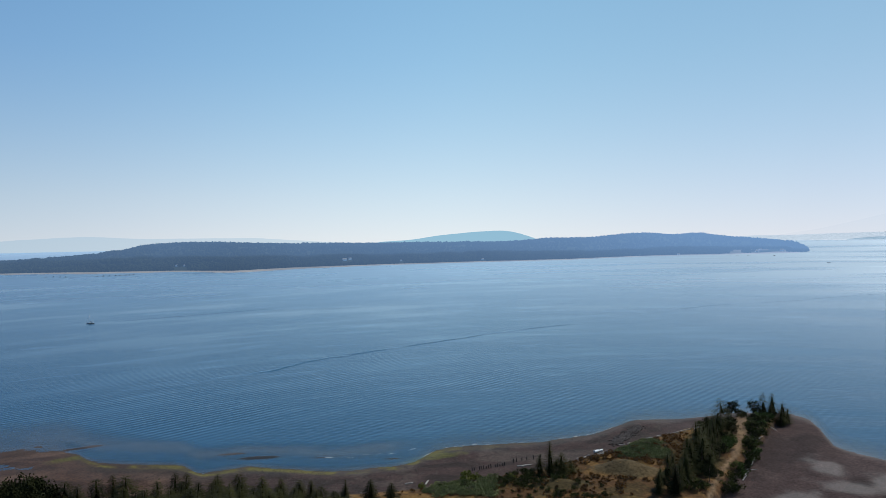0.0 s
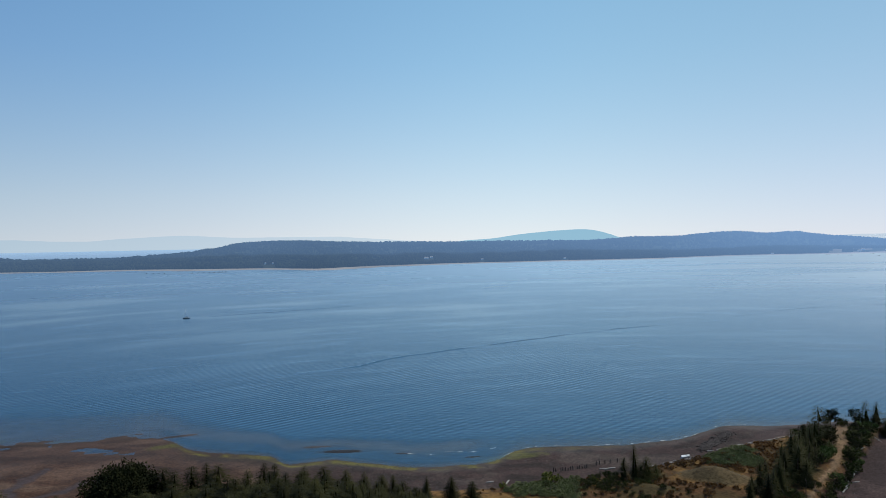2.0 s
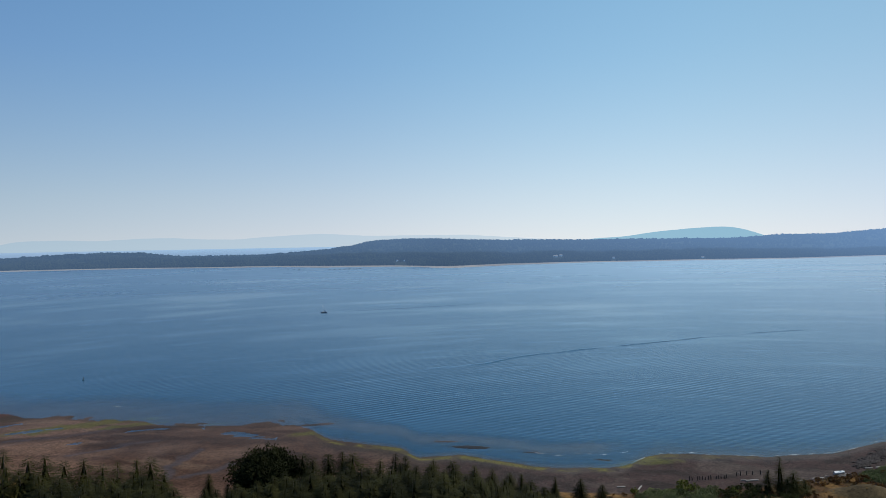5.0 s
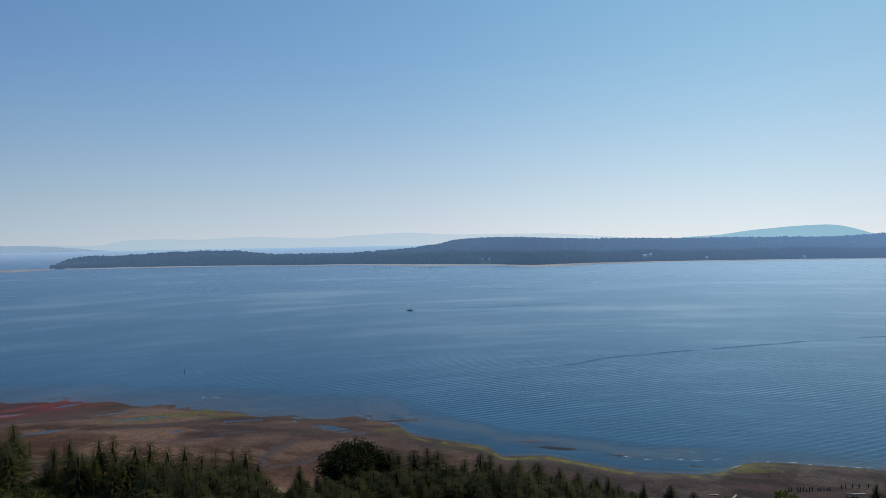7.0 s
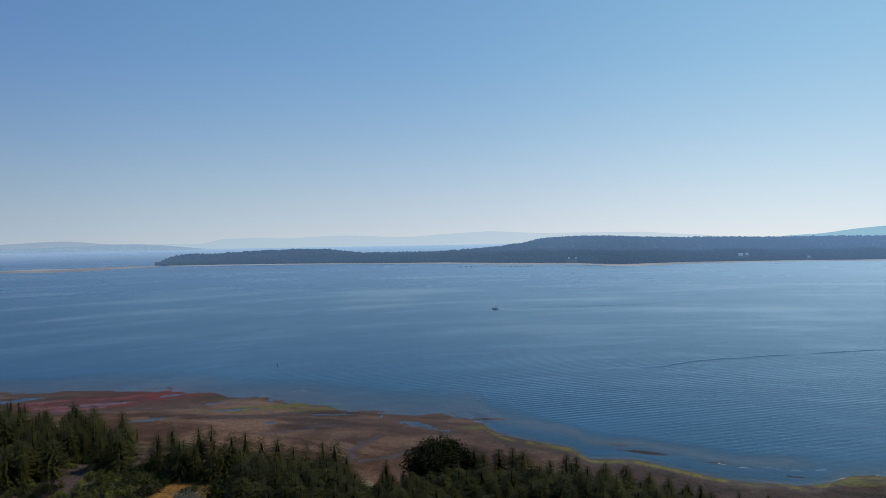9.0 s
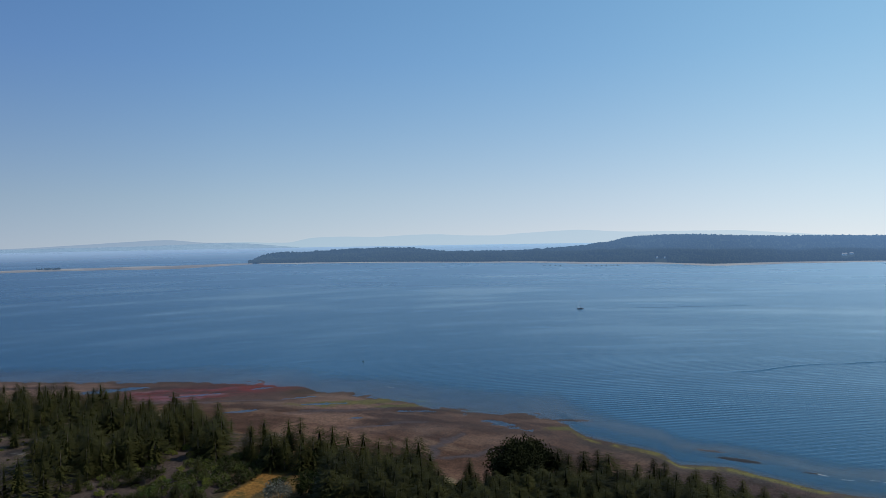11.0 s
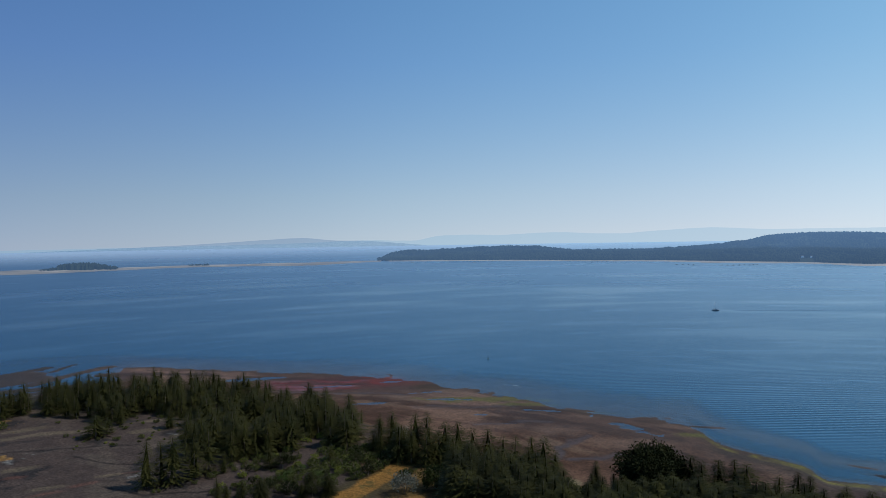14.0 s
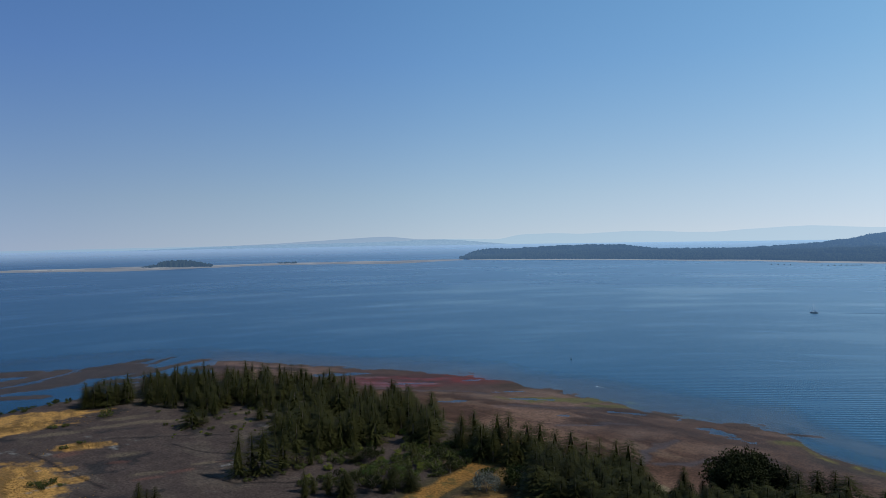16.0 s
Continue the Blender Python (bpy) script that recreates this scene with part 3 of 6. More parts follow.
        grass = smooth(0.0, 0.2, k)
        lay((0.6, 0.33, 0.092), grass * up)
        lay((0.24, 0.14, 0.05), grass * up * smooth(0.44, 0.66, fbm(x * 0.5 + y * 0.2, y * 1.6, 5, 57)) * 0.85)
    for a, rr, w, d in ((78.5, 345, 14, 5), (79, 333, 20, 4), (83, 330, 16, 4), (74.5, 330, 18, 4), (73, 262, 6, 2), (79, 285, 9, 4), (70, 316, 14, 4), (69.5, 332, 16, 4), (77, 258, 8, 3), (67, 303, 10, 3)):
        k = spot(x, y, a, rr, w, d) + (n2 - 0.5) * 0.8
        lay((0.2, 0.155, 0.105), smooth(0.0, 0.6, k) * cinder * 0.75)
    for a, rr, w, d in ((75.0, 255.7, 4.5, 2.2), (82.3, 296, 9, 4), (77.5, 251.4, 5, 2.5), (71.5, 262, 6, 2), (79.5, 276, 6, 2.5)):
        lay((0.24, 0.105, 0.075), smooth(0.0, 0.7, spot(x, y, a, rr, w, d) + (n2 - 0.5) * 1.8) * cinder * 0.45)
    lay((0.28, 0.27, 0.26), cinder * smooth(0.69, 0.76, fbm(x, y, 4.5, 83)) * smooth(0.5, 0.6, fbm(x, y, 30, 85)) * 0.7)
    near = along_line(x + (n2 - 0.5) * 3, y + (n1 - 0.5) * 3, STRIP)
    lay((0.085, 0.07, 0.03), up * smooth(11, 5, near) * 0.8)
    lay((0.4, 0.205, 0.05), smooth(5.2, 3.4, near) * up * 0.9)
    lay((0.14, 0.11, 0.035), smooth(5, 3, near) * up * smooth(0.52, 0.64, n3) * 0.8)
    for a, rr, w, d in ((38, 230, 7, 6), (48, 237, 5, 4), (62.5, 375, 9, 5), (60.4, 352, 12, 4)):
        lay((0.36, 0.28, 0.17), smooth(0.0, 0.4, spot(x, y, a, rr, w, d) + (n2 - 0.5) * 0.8))
    for a, rr, w, d, high in MOUNDS:
        k = spot(x, y, a, rr, w * 1.02, d * 1.02) + (n2 - 0.5) * 0.3
        lay((0.165, 0.125, 0.065) if high > 2 else (0.115, 0.09, 0.04), smooth(0.0, 0.25, k) * 0.9)
    # gullies worn into the cinders
    for line in (((84.6, 302), (83.9, 291), (82.8, 276), (81.6, 262), (80.2, 248)), ((73.5, 250), (72.2, 243), (70.9, 236), (66.4, 232)), ((80.1, 311), (76.8, 305), (73.3, 300), (71.3, 297)), ((75.5, 290), (73.5, 276), (71.5, 270), (69.5, 268))):
        near = np.full(len(x), 1e9)
        for (a0, r0), (a1, r1) in zip(line, line[1:]):
            (px0, py0), (px1, py1) = polar(a0, r0), polar(a1, r1)
            wx, wy = x + (n2 - 0.5) * 4, y + (n1 - 0.5) * 6
            u = np.clip(((wx - px0) * (px1 - px0) + (wy - py0) * (py1 - py0)) / ((px1 - px0) ** 2 + (py1 - py0) ** 2), 0, 1)
            near = np.minimum(near, np.hypot(wx - px0 - u * (px1 - px0), wy - py0 - u * (py1 - py0)))
        lay((0.02, 0.018, 0.018), smooth(0.9, 0.3, near) * 0.75)
        lay((0.13, 0.105, 0.085), smooth(1.6, 2.2, near) * smooth(4.5, 2.6, near) * 0.4)
    # the trodden path along the spit
    px = np.interp(y, [200, 216, 233, 241, 261, 290, 306], [74, 82, 92.5, 98.5, 109, 121.5, 130])
    wide = np.interp(y, [200, 240, 262, 292, 306], [0.7, 1.0, 2.2, 3.8, 3.4])
    lay((0.3, 0.2, 0.115), smooth(1.25, 0.8, np.abs(x - px) / wide + (n3 - 0.5) * 0.8) * (y > 190) * (y < 306))
    return col * 0.5


def build_ground():
    az = np.concatenate([np.arange(-36, 90.01, 0.19), np.arange(92, 323, 3.0)])
    el = np.arange(22.5, 8.4, -0.06)
    r = np.concatenate([[0.5, 60, 120, 160], EYE / np.tan(np.radians(el)), [560, 600, 700, 900, 1300, 1800, 2600, 3600, 4900]])
    A, R = np.meshgrid(az, r, indexing="ij")
    x, y = polar(A.ravel(), R.ravel())
    A, R = A.ravel(), R.ravel()
    A = (A + 180) % 360 - 180
    h, inland, s, n1, n2 = lie(x, y)
    behind = smooth(95, 115, np.abs(A)) * smooth(900, 400, R)
    h = h * (1 - behind) + behind * 4
    me = sheet("ground", np.stack([x, y, h], -1), len(az), len(r), closed=True)
    attribute(me, "tint", paint(x, y, h, inland, s, n1, n2))
    wet = smooth(0.7, 0.1, h) * 0.3
    for a, rr, w, d, turn in ((57, 398, 26, 6, 3), (44, 335, 40, 4, 5), (40, 326, 26, 7, -4), (59, 385, 18, 5, 0), (82, 428, 40, 16, 0)):
        wet = np.maximum(wet, smooth(0.0, 0.2, spot(x, y, a, rr, w, d, turn) + (n1 - 0.5) * 2.0 + (n2 - 0.5) * 1.2) * 0.3)
    for a, rr, w, d, turn in ((-26.8, 234, 10, 9, 20), (-28.5, 268, 6.5, 13, 24), (-29.6, 252, 9, 8, 0), (-32.5, 262, 9, 14, 10)):
        wet = np.maximum(wet, smooth(-0.35, 0.5, spot(x, y, a, rr, w, d, turn) + (n1 - 0.5) * 2.2 + (n2 - 0.5) * 1.2) * 0.42)
    for wide, line in TRICKLES:
        wet = np.maximum(wet, smooth(1.5, 0.3, along_line(x + (n2 - 0.5) * 9, y + (n1 - 0.5) * 12, line) / wide) * 0.4)
    attribute(me, "wet", wet)
    me.materials.append(GROUND)
    return tagged(new("ground", me), "gravel beach, mud flats, black cinders and dry grass", "ground", kind="structure")


def build_water():
    az = np.concatenate([np.arange(-36, 90.01, 0.5), np.arange(93, 322, 3.0)])
    el = np.concatenate([np.arange(22, 8, -0.08), np.arange(8, 1.1, -0.1)])
    r = np.concatenate([EYE / np.tan(np.radians(el)), np.linspace(4200, 4900, 14)])
    A, R = np.meshgrid(az, r, indexing="ij")
    A, R = A.ravel(), R.ravel()
    x, y = polar(A, R)
    # the sea's far edge stands at the height where the open strait meets the sky
    z = 36.0 * np.clip((R - 3300) / 1600, 0, 1) ** 1.25
    h, inland, s, n1, n2 = lie(x, y)
    me = sheet("water", np.stack([x, y, z], -1), len(az), len(r), closed=True)
    attribute(me, "depth", np.clip(-h, 0, 2))
    lagoon = smooth(1, 4, A) * smooth(29, 25, A) * smooth(293, 283, R - (A - 15) * 1.2)
    attribute(me, "ripple", (1 - lagoon) * smooth(620, 310, R) * (0.35 + 0.65 * smooth(0.3, 0.55, fbm(x, y, 110, 12))) * np.interp(A, [-30, 28, 50, 60], [1, 1, 0.35, 0.15]) * smooth(0, 0.8, -h))
    # haze over the far water, put in as emission that grows with distance
    paint_haze(me, 2500, 5.0, ((-45, 0.1), (-25, 0.3), (0, 0.95), (30, 0.75), (55, 0.45), (90, 0.35)))
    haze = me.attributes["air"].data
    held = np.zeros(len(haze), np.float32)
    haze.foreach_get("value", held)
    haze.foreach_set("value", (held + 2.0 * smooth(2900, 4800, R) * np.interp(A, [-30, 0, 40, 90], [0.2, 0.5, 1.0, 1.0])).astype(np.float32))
    # dims the reflected sky by heading, most in the west and far out right
    attribute(me, "wind", np.interp(A, [-40, -22, 0, 18, 35, 50, 62, 75, 90], [0.3, 0.2, 0.05, 0.35, 0.6, 0.7, 0.85, 1.1, 1.25]) + 0.6 * smooth(600, 2400, R) * smooth(-3, -24, A))
    attribute(me, "lane_along", A * 0.07)
    attribute(me, "lane_across", np.log(R) * 10 + A * 0.05)
    attribute(me, "far", smooth(350, 1800, R))
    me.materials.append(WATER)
    return tagged(new("water", me), "calm blue sea with fine ripples", "water", kind="structure")


def ground_at(x, y):
    return float(lie(np.array([x]), np.array([y]))[0][0])


# ---- the island across the sound ----
ISLE_SHORE = curve_through([(-29, 3500), (-27.1, 3300), (-26.2, 3260), (-22.4, 3058), (-16.3, 2858), (-9.8, 2503), (0, 2322), (11.9, 2137), (16.5, 1990), (21, 2130), (26.4, 2200), (30.8, 2322), (35, 2330), (42, 2486), (52.9, 2640), (54, 2660)])
ISLE_TOP = curve_through([(-27.4, -1.3), (-27.1, -0.85), (-26.2, -0.56), (-24.3, -0.36), (-21.2, -0.08), (-20.4, 0.12), (-18, 0.04), (-16.3, 0.22), (-14.2, 0.17), (-11.6, -0.1), (-9.1, -0.08), (-5.3, -0.3), (0, -0.3), (12, -0.2),
                          (18.3, 0.02), (21, -0.03), (23.3, -0.17), (23.9, -0.48), (26.4, -0.72), (31, -1.06), (37.3, -1.04), (39.1, -0.82), (40, -0.67), (43.5, -0.67), (47.8, -0.83), (49, -0.93), (49.9, -0.85), (51.9, -1.04), (52.6, -1.45), (53, -1.75)])
ISLE_MID = curve_through([(-28, -1.2), (-24, -1.0), (-18.4, -0.95), (-9.8, -1.15), (0, -1.2), (12, -1.22), (20, -1.1), (26, -1.1), (31, -1.2), (37, -1.2), (42, -0.95), (48, -1.05), (53, -1.75)])
CANOPY = 8.0
# tide flats before the island's beach: heading and metres
ISLE_FLAT = curve_through([(-29, 40), (-24, 70), (-20, 20), (5, 20), (9, 60), (14, 95), (18, 60), (20, 25), (22, 60), (27, 85), (31, 50), (36, 20), (44, 35), (50, 45), (53.5, 40)])


def isle(az, d):
    """Height of the island's ground d metres behind its beach."""
    rs = ISLE_SHORE(az)
    front, back = 260.0, np.interp(az, [-27, -20, 22, 30, 53], [450, 900, 1000, 450, 300])
    z1 = np.maximum(EYE + (rs + front) * np.tan(np.radians(ISLE_MID(az) + 0.34 * (fbm(az * 3, az * 0, 7, 29) - 0.5))) - CANOPY, 1.5)
    z2 = np.maximum(EYE + (rs + back) * np.tan(np.radians(ISLE_TOP(az))) - CANOPY, z1 * 0.9)
    z = np.where(d < front, 1.2 + (z1 - 1.2) * smooth(20, front, d), z1 + (z2 - z1) * smooth(front + 0.45 * (back - front), back, d))
    z = np.where(d > back, z2 * (1 - 0.7 * smooth(back, back + 350, d)), z)
    meadow = smooth(-26.6, -25.8, az) * smooth(-21.6, -22.3, az)
    z = np.maximum(z, meadow * 14 * np.clip(d / 150, 0, 1) * (d < back))
    beach = 1.2 * smooth(0, 26, d) + 0.25 * np.clip(1 + d / ISLE_FLAT(az), 0, 1)
    return np.where(d < 26, np.where(d < -ISLE_FLAT(az), -2.0, beach), np.maximum(z, 1.4))


def build_island():
    az = np.arange(-28.5, 53.6, 0.2)
    d = np.array([-140, -100, -80, -60, -45, -30, -15, 0, 12, 26, 34, 60, 100, 160, 215, *range(260, 1060, 40), 1080, 1200, 1400])
    A, D = np.meshgrid(az, d, indexing="ij")
    A, D = A.ravel(), D.ravel()
    end = smooth(53.1, 51.8, A) * smooth(-27.6, -26.6, A)
    R = ISLE_SHORE(A) + D
    x, y = polar(A, R)
    z = isle(A, D)
    z = z * end - 3 * (1 - end)
    me = sheet("island", np.stack([x, y, z], -1), len(az), len(d))
    paint_haze(me)
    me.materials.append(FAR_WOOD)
    me.materials.append(FAR_SAND)
    me.materials.append(FAR_FIELD)
    cols = np.arange(len(az) - 1)[:, None] * np.ones(len(d) - 1, int)[None]
    band = np.ones(len(az) - 1, int)[:, None] * np.arange(len(d) - 1)[None]
    index = np.where(band < 9 + (value_noise(cols / 14.0, cols * 0.0, 4) > 0.45), 1, 0)
    index = np.where((az[cols] > -26.2) & (az[cols] < -21.8) & (band > 9) & (band < 13) & (value_noise(cols / 4.0, band * 0.6, 14) > 0.42), 2, index)
    me.polygons.foreach_set("material_index", index.ravel().astype(np.int32))
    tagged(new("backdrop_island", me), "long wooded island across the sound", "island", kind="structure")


def cones(name, places, label, material=FAR_WOOD, category="forest"):
    """Woods too far off to count: a small pointed or rounded crown at each (x, y, z, height, radius)."""
    n = len(places)
    k = 4
    ring = np.arange(k) / k * 2 * np.pi
    rng = np.random.RandomState(5)
    tw = rng.rand(n, 1) * 6.28
    verts = np.zeros((n, 2 * k + 1, 3))
    p = np.asarray(places)
    lump = 0.75 + 0.5 * rng.rand(n, 2 * k)
    blunt = np.where(rng.rand(n, 1) < 0.6, 0.85, 0.55)
    for lev, (rad, up) in enumerate(((1.0, 0.12), (None, 0.74))):
        rr = p[:, 4:5] * (blunt if rad is None else rad) * lump[:, lev * k:(lev + 1) * k]
        verts[:, lev * k:(lev + 1) * k, 0] = p[:, 0:1] + rr * np.cos(ring + tw)
        verts[:, lev * k:(lev + 1) * k, 1] = p[:, 1:2] + rr * np.sin(ring + tw)
        verts[:, lev * k:(lev + 1) * k, 2] = p[:, 2:3] + p[:, 3:4] * up
    verts[:, 2 * k] = p[:, :3] + np.stack([0 * p[:, 3], 0 * p[:, 3], p[:, 3]], -1)
    f = []
    for i in range(k):
        j = (i + 1) % k
        f += [(i, j, k + i), (j, k + j, k + i), (k + i, k + j, 2 * k)]
    faces = (np.array(f)[None] + (np.arange(n) * (2 * k + 1))[:, None, None]).reshape(-1, 3)
    me = bpy.data.meshes.new(name)
    me.from_pydata(verts.reshape(-1, 3).tolist(), [], faces.tolist())
    me.materials.append(material)
    paint_haze(me)
    return tagged(new(name, me), label, category, kind="stuff")


HOUSES = ((7.93, -1.56, 13, "white house with a dark roof among trees"), (7.5, -1.50, 9, "small white house among trees"), (20.67, -1.72, 5, "small white house close to the beach"), (20.1, -1.72, 4.5, "small white house close to the beach"), (-3.2, -1.72, 8, "small white house close to the beach"),
          (-24.13, -1.19, 14, "white farmhouse beside open fields"), (-25.6, -1.22, 16, "white barn beside open fields"), (-23.9, -1.3, 10, "small white house beside open fields"), (-18.4, -1.5, 9, "small white house close to the beach"), (3.4, -1.72, 7, "small white house close to the beach"))


def house_spot(az, el):
    """How far behind the beach the ground shows at that angle under the eye's level."""
    d = np.arange(34.0, 250.0, 4.0)
    a = np.full(len(d), az)
    seen = np.degrees(np.arctan2(isle(a, d) + 2 - EYE, ISLE_SHORE(a) + d))
    return float(d[np.argmin(np.abs(seen - el))])


def build_far_woods():
    rng = np.random.RandomState(11)
    n = 50000
    az = rng.uniform(-27.3, 52.9, n)
    d = np.where(rng.rand(n) < 0.45, rng.uniform(30, 300, n), rng.uniform(250, 1150, n))
    crest = rng.rand(n) < 0.16  # the skyline is closed
    d = np.where(crest, np.interp(az, [-27, -20, 22, 30, 53], [450, 900, 1000, 450, 300]) + rng.uniform(-60, 40, n), d)
    ok = (d < np.interp(az, [-27, -20, 22, 30, 53], [500, 960, 1060, 520, 340]))
    field = (az > -25.9) & (az < -22.0) & (d < 150) & ~((az > -24.2) & (az < -22.9) & (d > 30) & (d < 90))
    ok &= ~field
    ok &= (fbm(az * 30, d, 60, 44) > 0.3) | crest
    for ha, el, w, label in HOUSES:
        hd = house_spot(ha, el)
        ok &= ~((np.abs(az - ha) < 0.28) & (d < hd + 12) & (d > hd - 110))
    az, d = az[ok], d[ok]
    r = ISLE_SHORE(az) + d
    x, y = polar(az, r)
    z = isle(az, d) - 1
    high = 11 * rng.uniform(0.72, 1.1, len(az)) * (0.7 + 0.6 * fbm(az * 40, d, 70, 91)) * np.where(d < 60, 0.8, 1.0) * np.where(crest[ok], rng.uniform(0.6, 1.3, len(az)), 1.0)
    high *= smooth(53.1, 52.0, az) * 0.6 + 0.4
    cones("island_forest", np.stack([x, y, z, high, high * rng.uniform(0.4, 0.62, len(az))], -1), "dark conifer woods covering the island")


# ---- sand spit and islet ----
SPIT_NEAR = curve_through([(53, 2600), (55, 2480), (58, 2300), (60, 2330), (62.8, 2390), (67, 2430), (70, 2400), (72.5, 2320), (76, 2250), (79.3, 2225), (82, 2330), (86.3, 2435), (92, 2480)])
SPIT_FAR = curve_through([(53, 2720), (58, 2700), (62.8, 2680), (67, 2665), (71, 2640), (77, 2700), (83, 2660), (86.3, 2655), (92, 2640)])


def build_spit():
    az = np.arange(52.6, 91, 0.15)
    f = np.linspace(-0.08, 1.08, 16)
    A, F = np.meshgrid(az, f, indexing="ij")
    A, F = A.ravel(), F.ravel()
    near, far = SPIT_NEAR(A), SPIT_FAR(A)
    x, y = polar(A, near + (far - near) * F)
    z = 3.4 * np.sin(np.clip(F, 0, 1) * np.pi) ** 0.7 - 1.0 + 3.4 * (fbm(A * 9, F * 30, 16, 8) - 0.5) - 3 * ((F < 0) | (F > 1))
    z += 2.5 * np.clip(spot(x, y, 74.8, 2470, 130, 110), 0, 1)
    me = sheet("sandbar", np.stack([x, y, z], -1), len(az), len(f))
    paint_haze(me)
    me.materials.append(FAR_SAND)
    me.materials.append(FAR_MUD)
    mid = z.reshape(len(az), len(f))
    wetness = mid[:-1, :-1] + 1.6 * (fbm(A * 6, F * 40, 12, 18).reshape(len(az), len(f))[:-1, :-1] - 0.5)
    me.polygons.foreach_set("material_index", (wetness < 2.3).astype(np.int32).ravel())
    tagged(new("backdrop_sandbar", me), "long pale sandbar bared by the tide", "sandbar", kind="structure")
    rng = np.random.RandomState(3)
    out = []
    for _ in range(420):
        a, r = rng.uniform(72.2, 77.4), rng.uniform(2400, 2540)
        u = (a - 74.8) / 2.6
        if abs(u) > 1 - 0.1 * rng.rand():
            continue
        px, py = polar(a, r)
        hh = (6 + 15 * (1 - u * u) ** 1.3) * rng.uniform(0.75, 1.2) * (0.7 if a > 76.2 else 1)
        out.append((px, py, 1.0, hh, hh * 0.3))
    cones("islet_trees", np.array(out), "dark conifers crowding a low sand islet", category="forest")
    out = []
    for _ in range(60):
        a, r = rng.uniform(65.9, 67.4), rng.uniform(2520, 2600)
        px, py = polar(a, r)
        hh = rng.uniform(3, 7.5)
        out.append((px, py, 1.0, hh, hh * 0.5))
    cones("sandbar_shrubs", np.array(out), "low dark shrubs on the sandbar", category="shrubs")


# ---- land at the edge of sight ----
def far_range(name, pairs, r, foot, material, label, rough=0.02):
    """A range of hills from (degrees, degrees over the eye's level) of its skyline."""
    line = curve_through(pairs)
    a0, a1 = min(p[0] for p in pairs), max(p[0] for p in pairs)
    az = np.arange(a0, a1 + 0.01, 0.1)
    e = line(az) + (fbm(az * 10, az * 0, 12, 6) - 0.5) * rough
    x, y = polar(az, r)
    ft = EYE + r * math.tan(radians(foot))
    rows = []
    for k, (dr, f) in enumerate(((0, 0.0), (8, 0.6), (14, 1.0), (22, 0.0))):
        xx, yy = polar(az, r + dr)
        rows.append(np.stack([xx, yy, ft + (EYE + r * np.tan(np.radians(e)) - ft) * f], -1))
    v = np.stack(rows, 1).reshape(-1, 3)
    me = sheet(name, v, len(az), 4)
    me.materials.append(material)
    tagged(new(name, me), label, "hills", kind="structure")


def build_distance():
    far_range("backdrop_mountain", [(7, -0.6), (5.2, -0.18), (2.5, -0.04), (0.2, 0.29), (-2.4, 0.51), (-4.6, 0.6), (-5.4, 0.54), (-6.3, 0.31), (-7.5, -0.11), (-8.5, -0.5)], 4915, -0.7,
              haze_material("mountain in haze", (0.12, 0.37, 0.53), 0.48), "flat-topped mountain pale with haze")
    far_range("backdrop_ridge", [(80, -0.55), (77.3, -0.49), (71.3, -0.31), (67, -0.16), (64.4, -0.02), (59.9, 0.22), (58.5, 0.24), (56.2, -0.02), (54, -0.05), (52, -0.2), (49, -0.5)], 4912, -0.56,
              haze_material("ridge in haze", (0.12, 0.225, 0.385), 0.25), "long low ridge blue with haze")
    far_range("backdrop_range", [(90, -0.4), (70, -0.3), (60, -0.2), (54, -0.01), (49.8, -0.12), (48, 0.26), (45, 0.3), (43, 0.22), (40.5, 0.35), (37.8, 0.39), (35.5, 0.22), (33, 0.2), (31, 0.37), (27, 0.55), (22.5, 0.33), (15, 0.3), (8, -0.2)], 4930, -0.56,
              haze_material("range in haze", (0.2, 0.42, 0.58), 0.17), "mountain range almost lost in haze", 0.05)
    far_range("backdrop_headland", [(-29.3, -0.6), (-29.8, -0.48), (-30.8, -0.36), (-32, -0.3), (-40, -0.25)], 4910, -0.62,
              haze_material("headland in haze", (0.25, 0.38, 0.5), 0.45), "low headland blue with haze")
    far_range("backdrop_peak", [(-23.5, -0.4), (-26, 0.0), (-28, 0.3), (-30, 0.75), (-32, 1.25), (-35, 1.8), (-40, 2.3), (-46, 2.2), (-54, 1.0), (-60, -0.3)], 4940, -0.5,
              haze_material("peak in haze", (0.4, 0.52, 0.64), 0.04), "high mountain almost lost in haze")
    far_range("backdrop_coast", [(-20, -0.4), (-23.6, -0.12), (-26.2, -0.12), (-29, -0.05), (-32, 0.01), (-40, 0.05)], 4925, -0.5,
              haze_material("coast in haze", (0.36, 0.5, 0.62), 0.28), "far coast pale with haze")


build_ground()
build_water()
build_island()
build_far_woods()
build_spit()
build_distance()


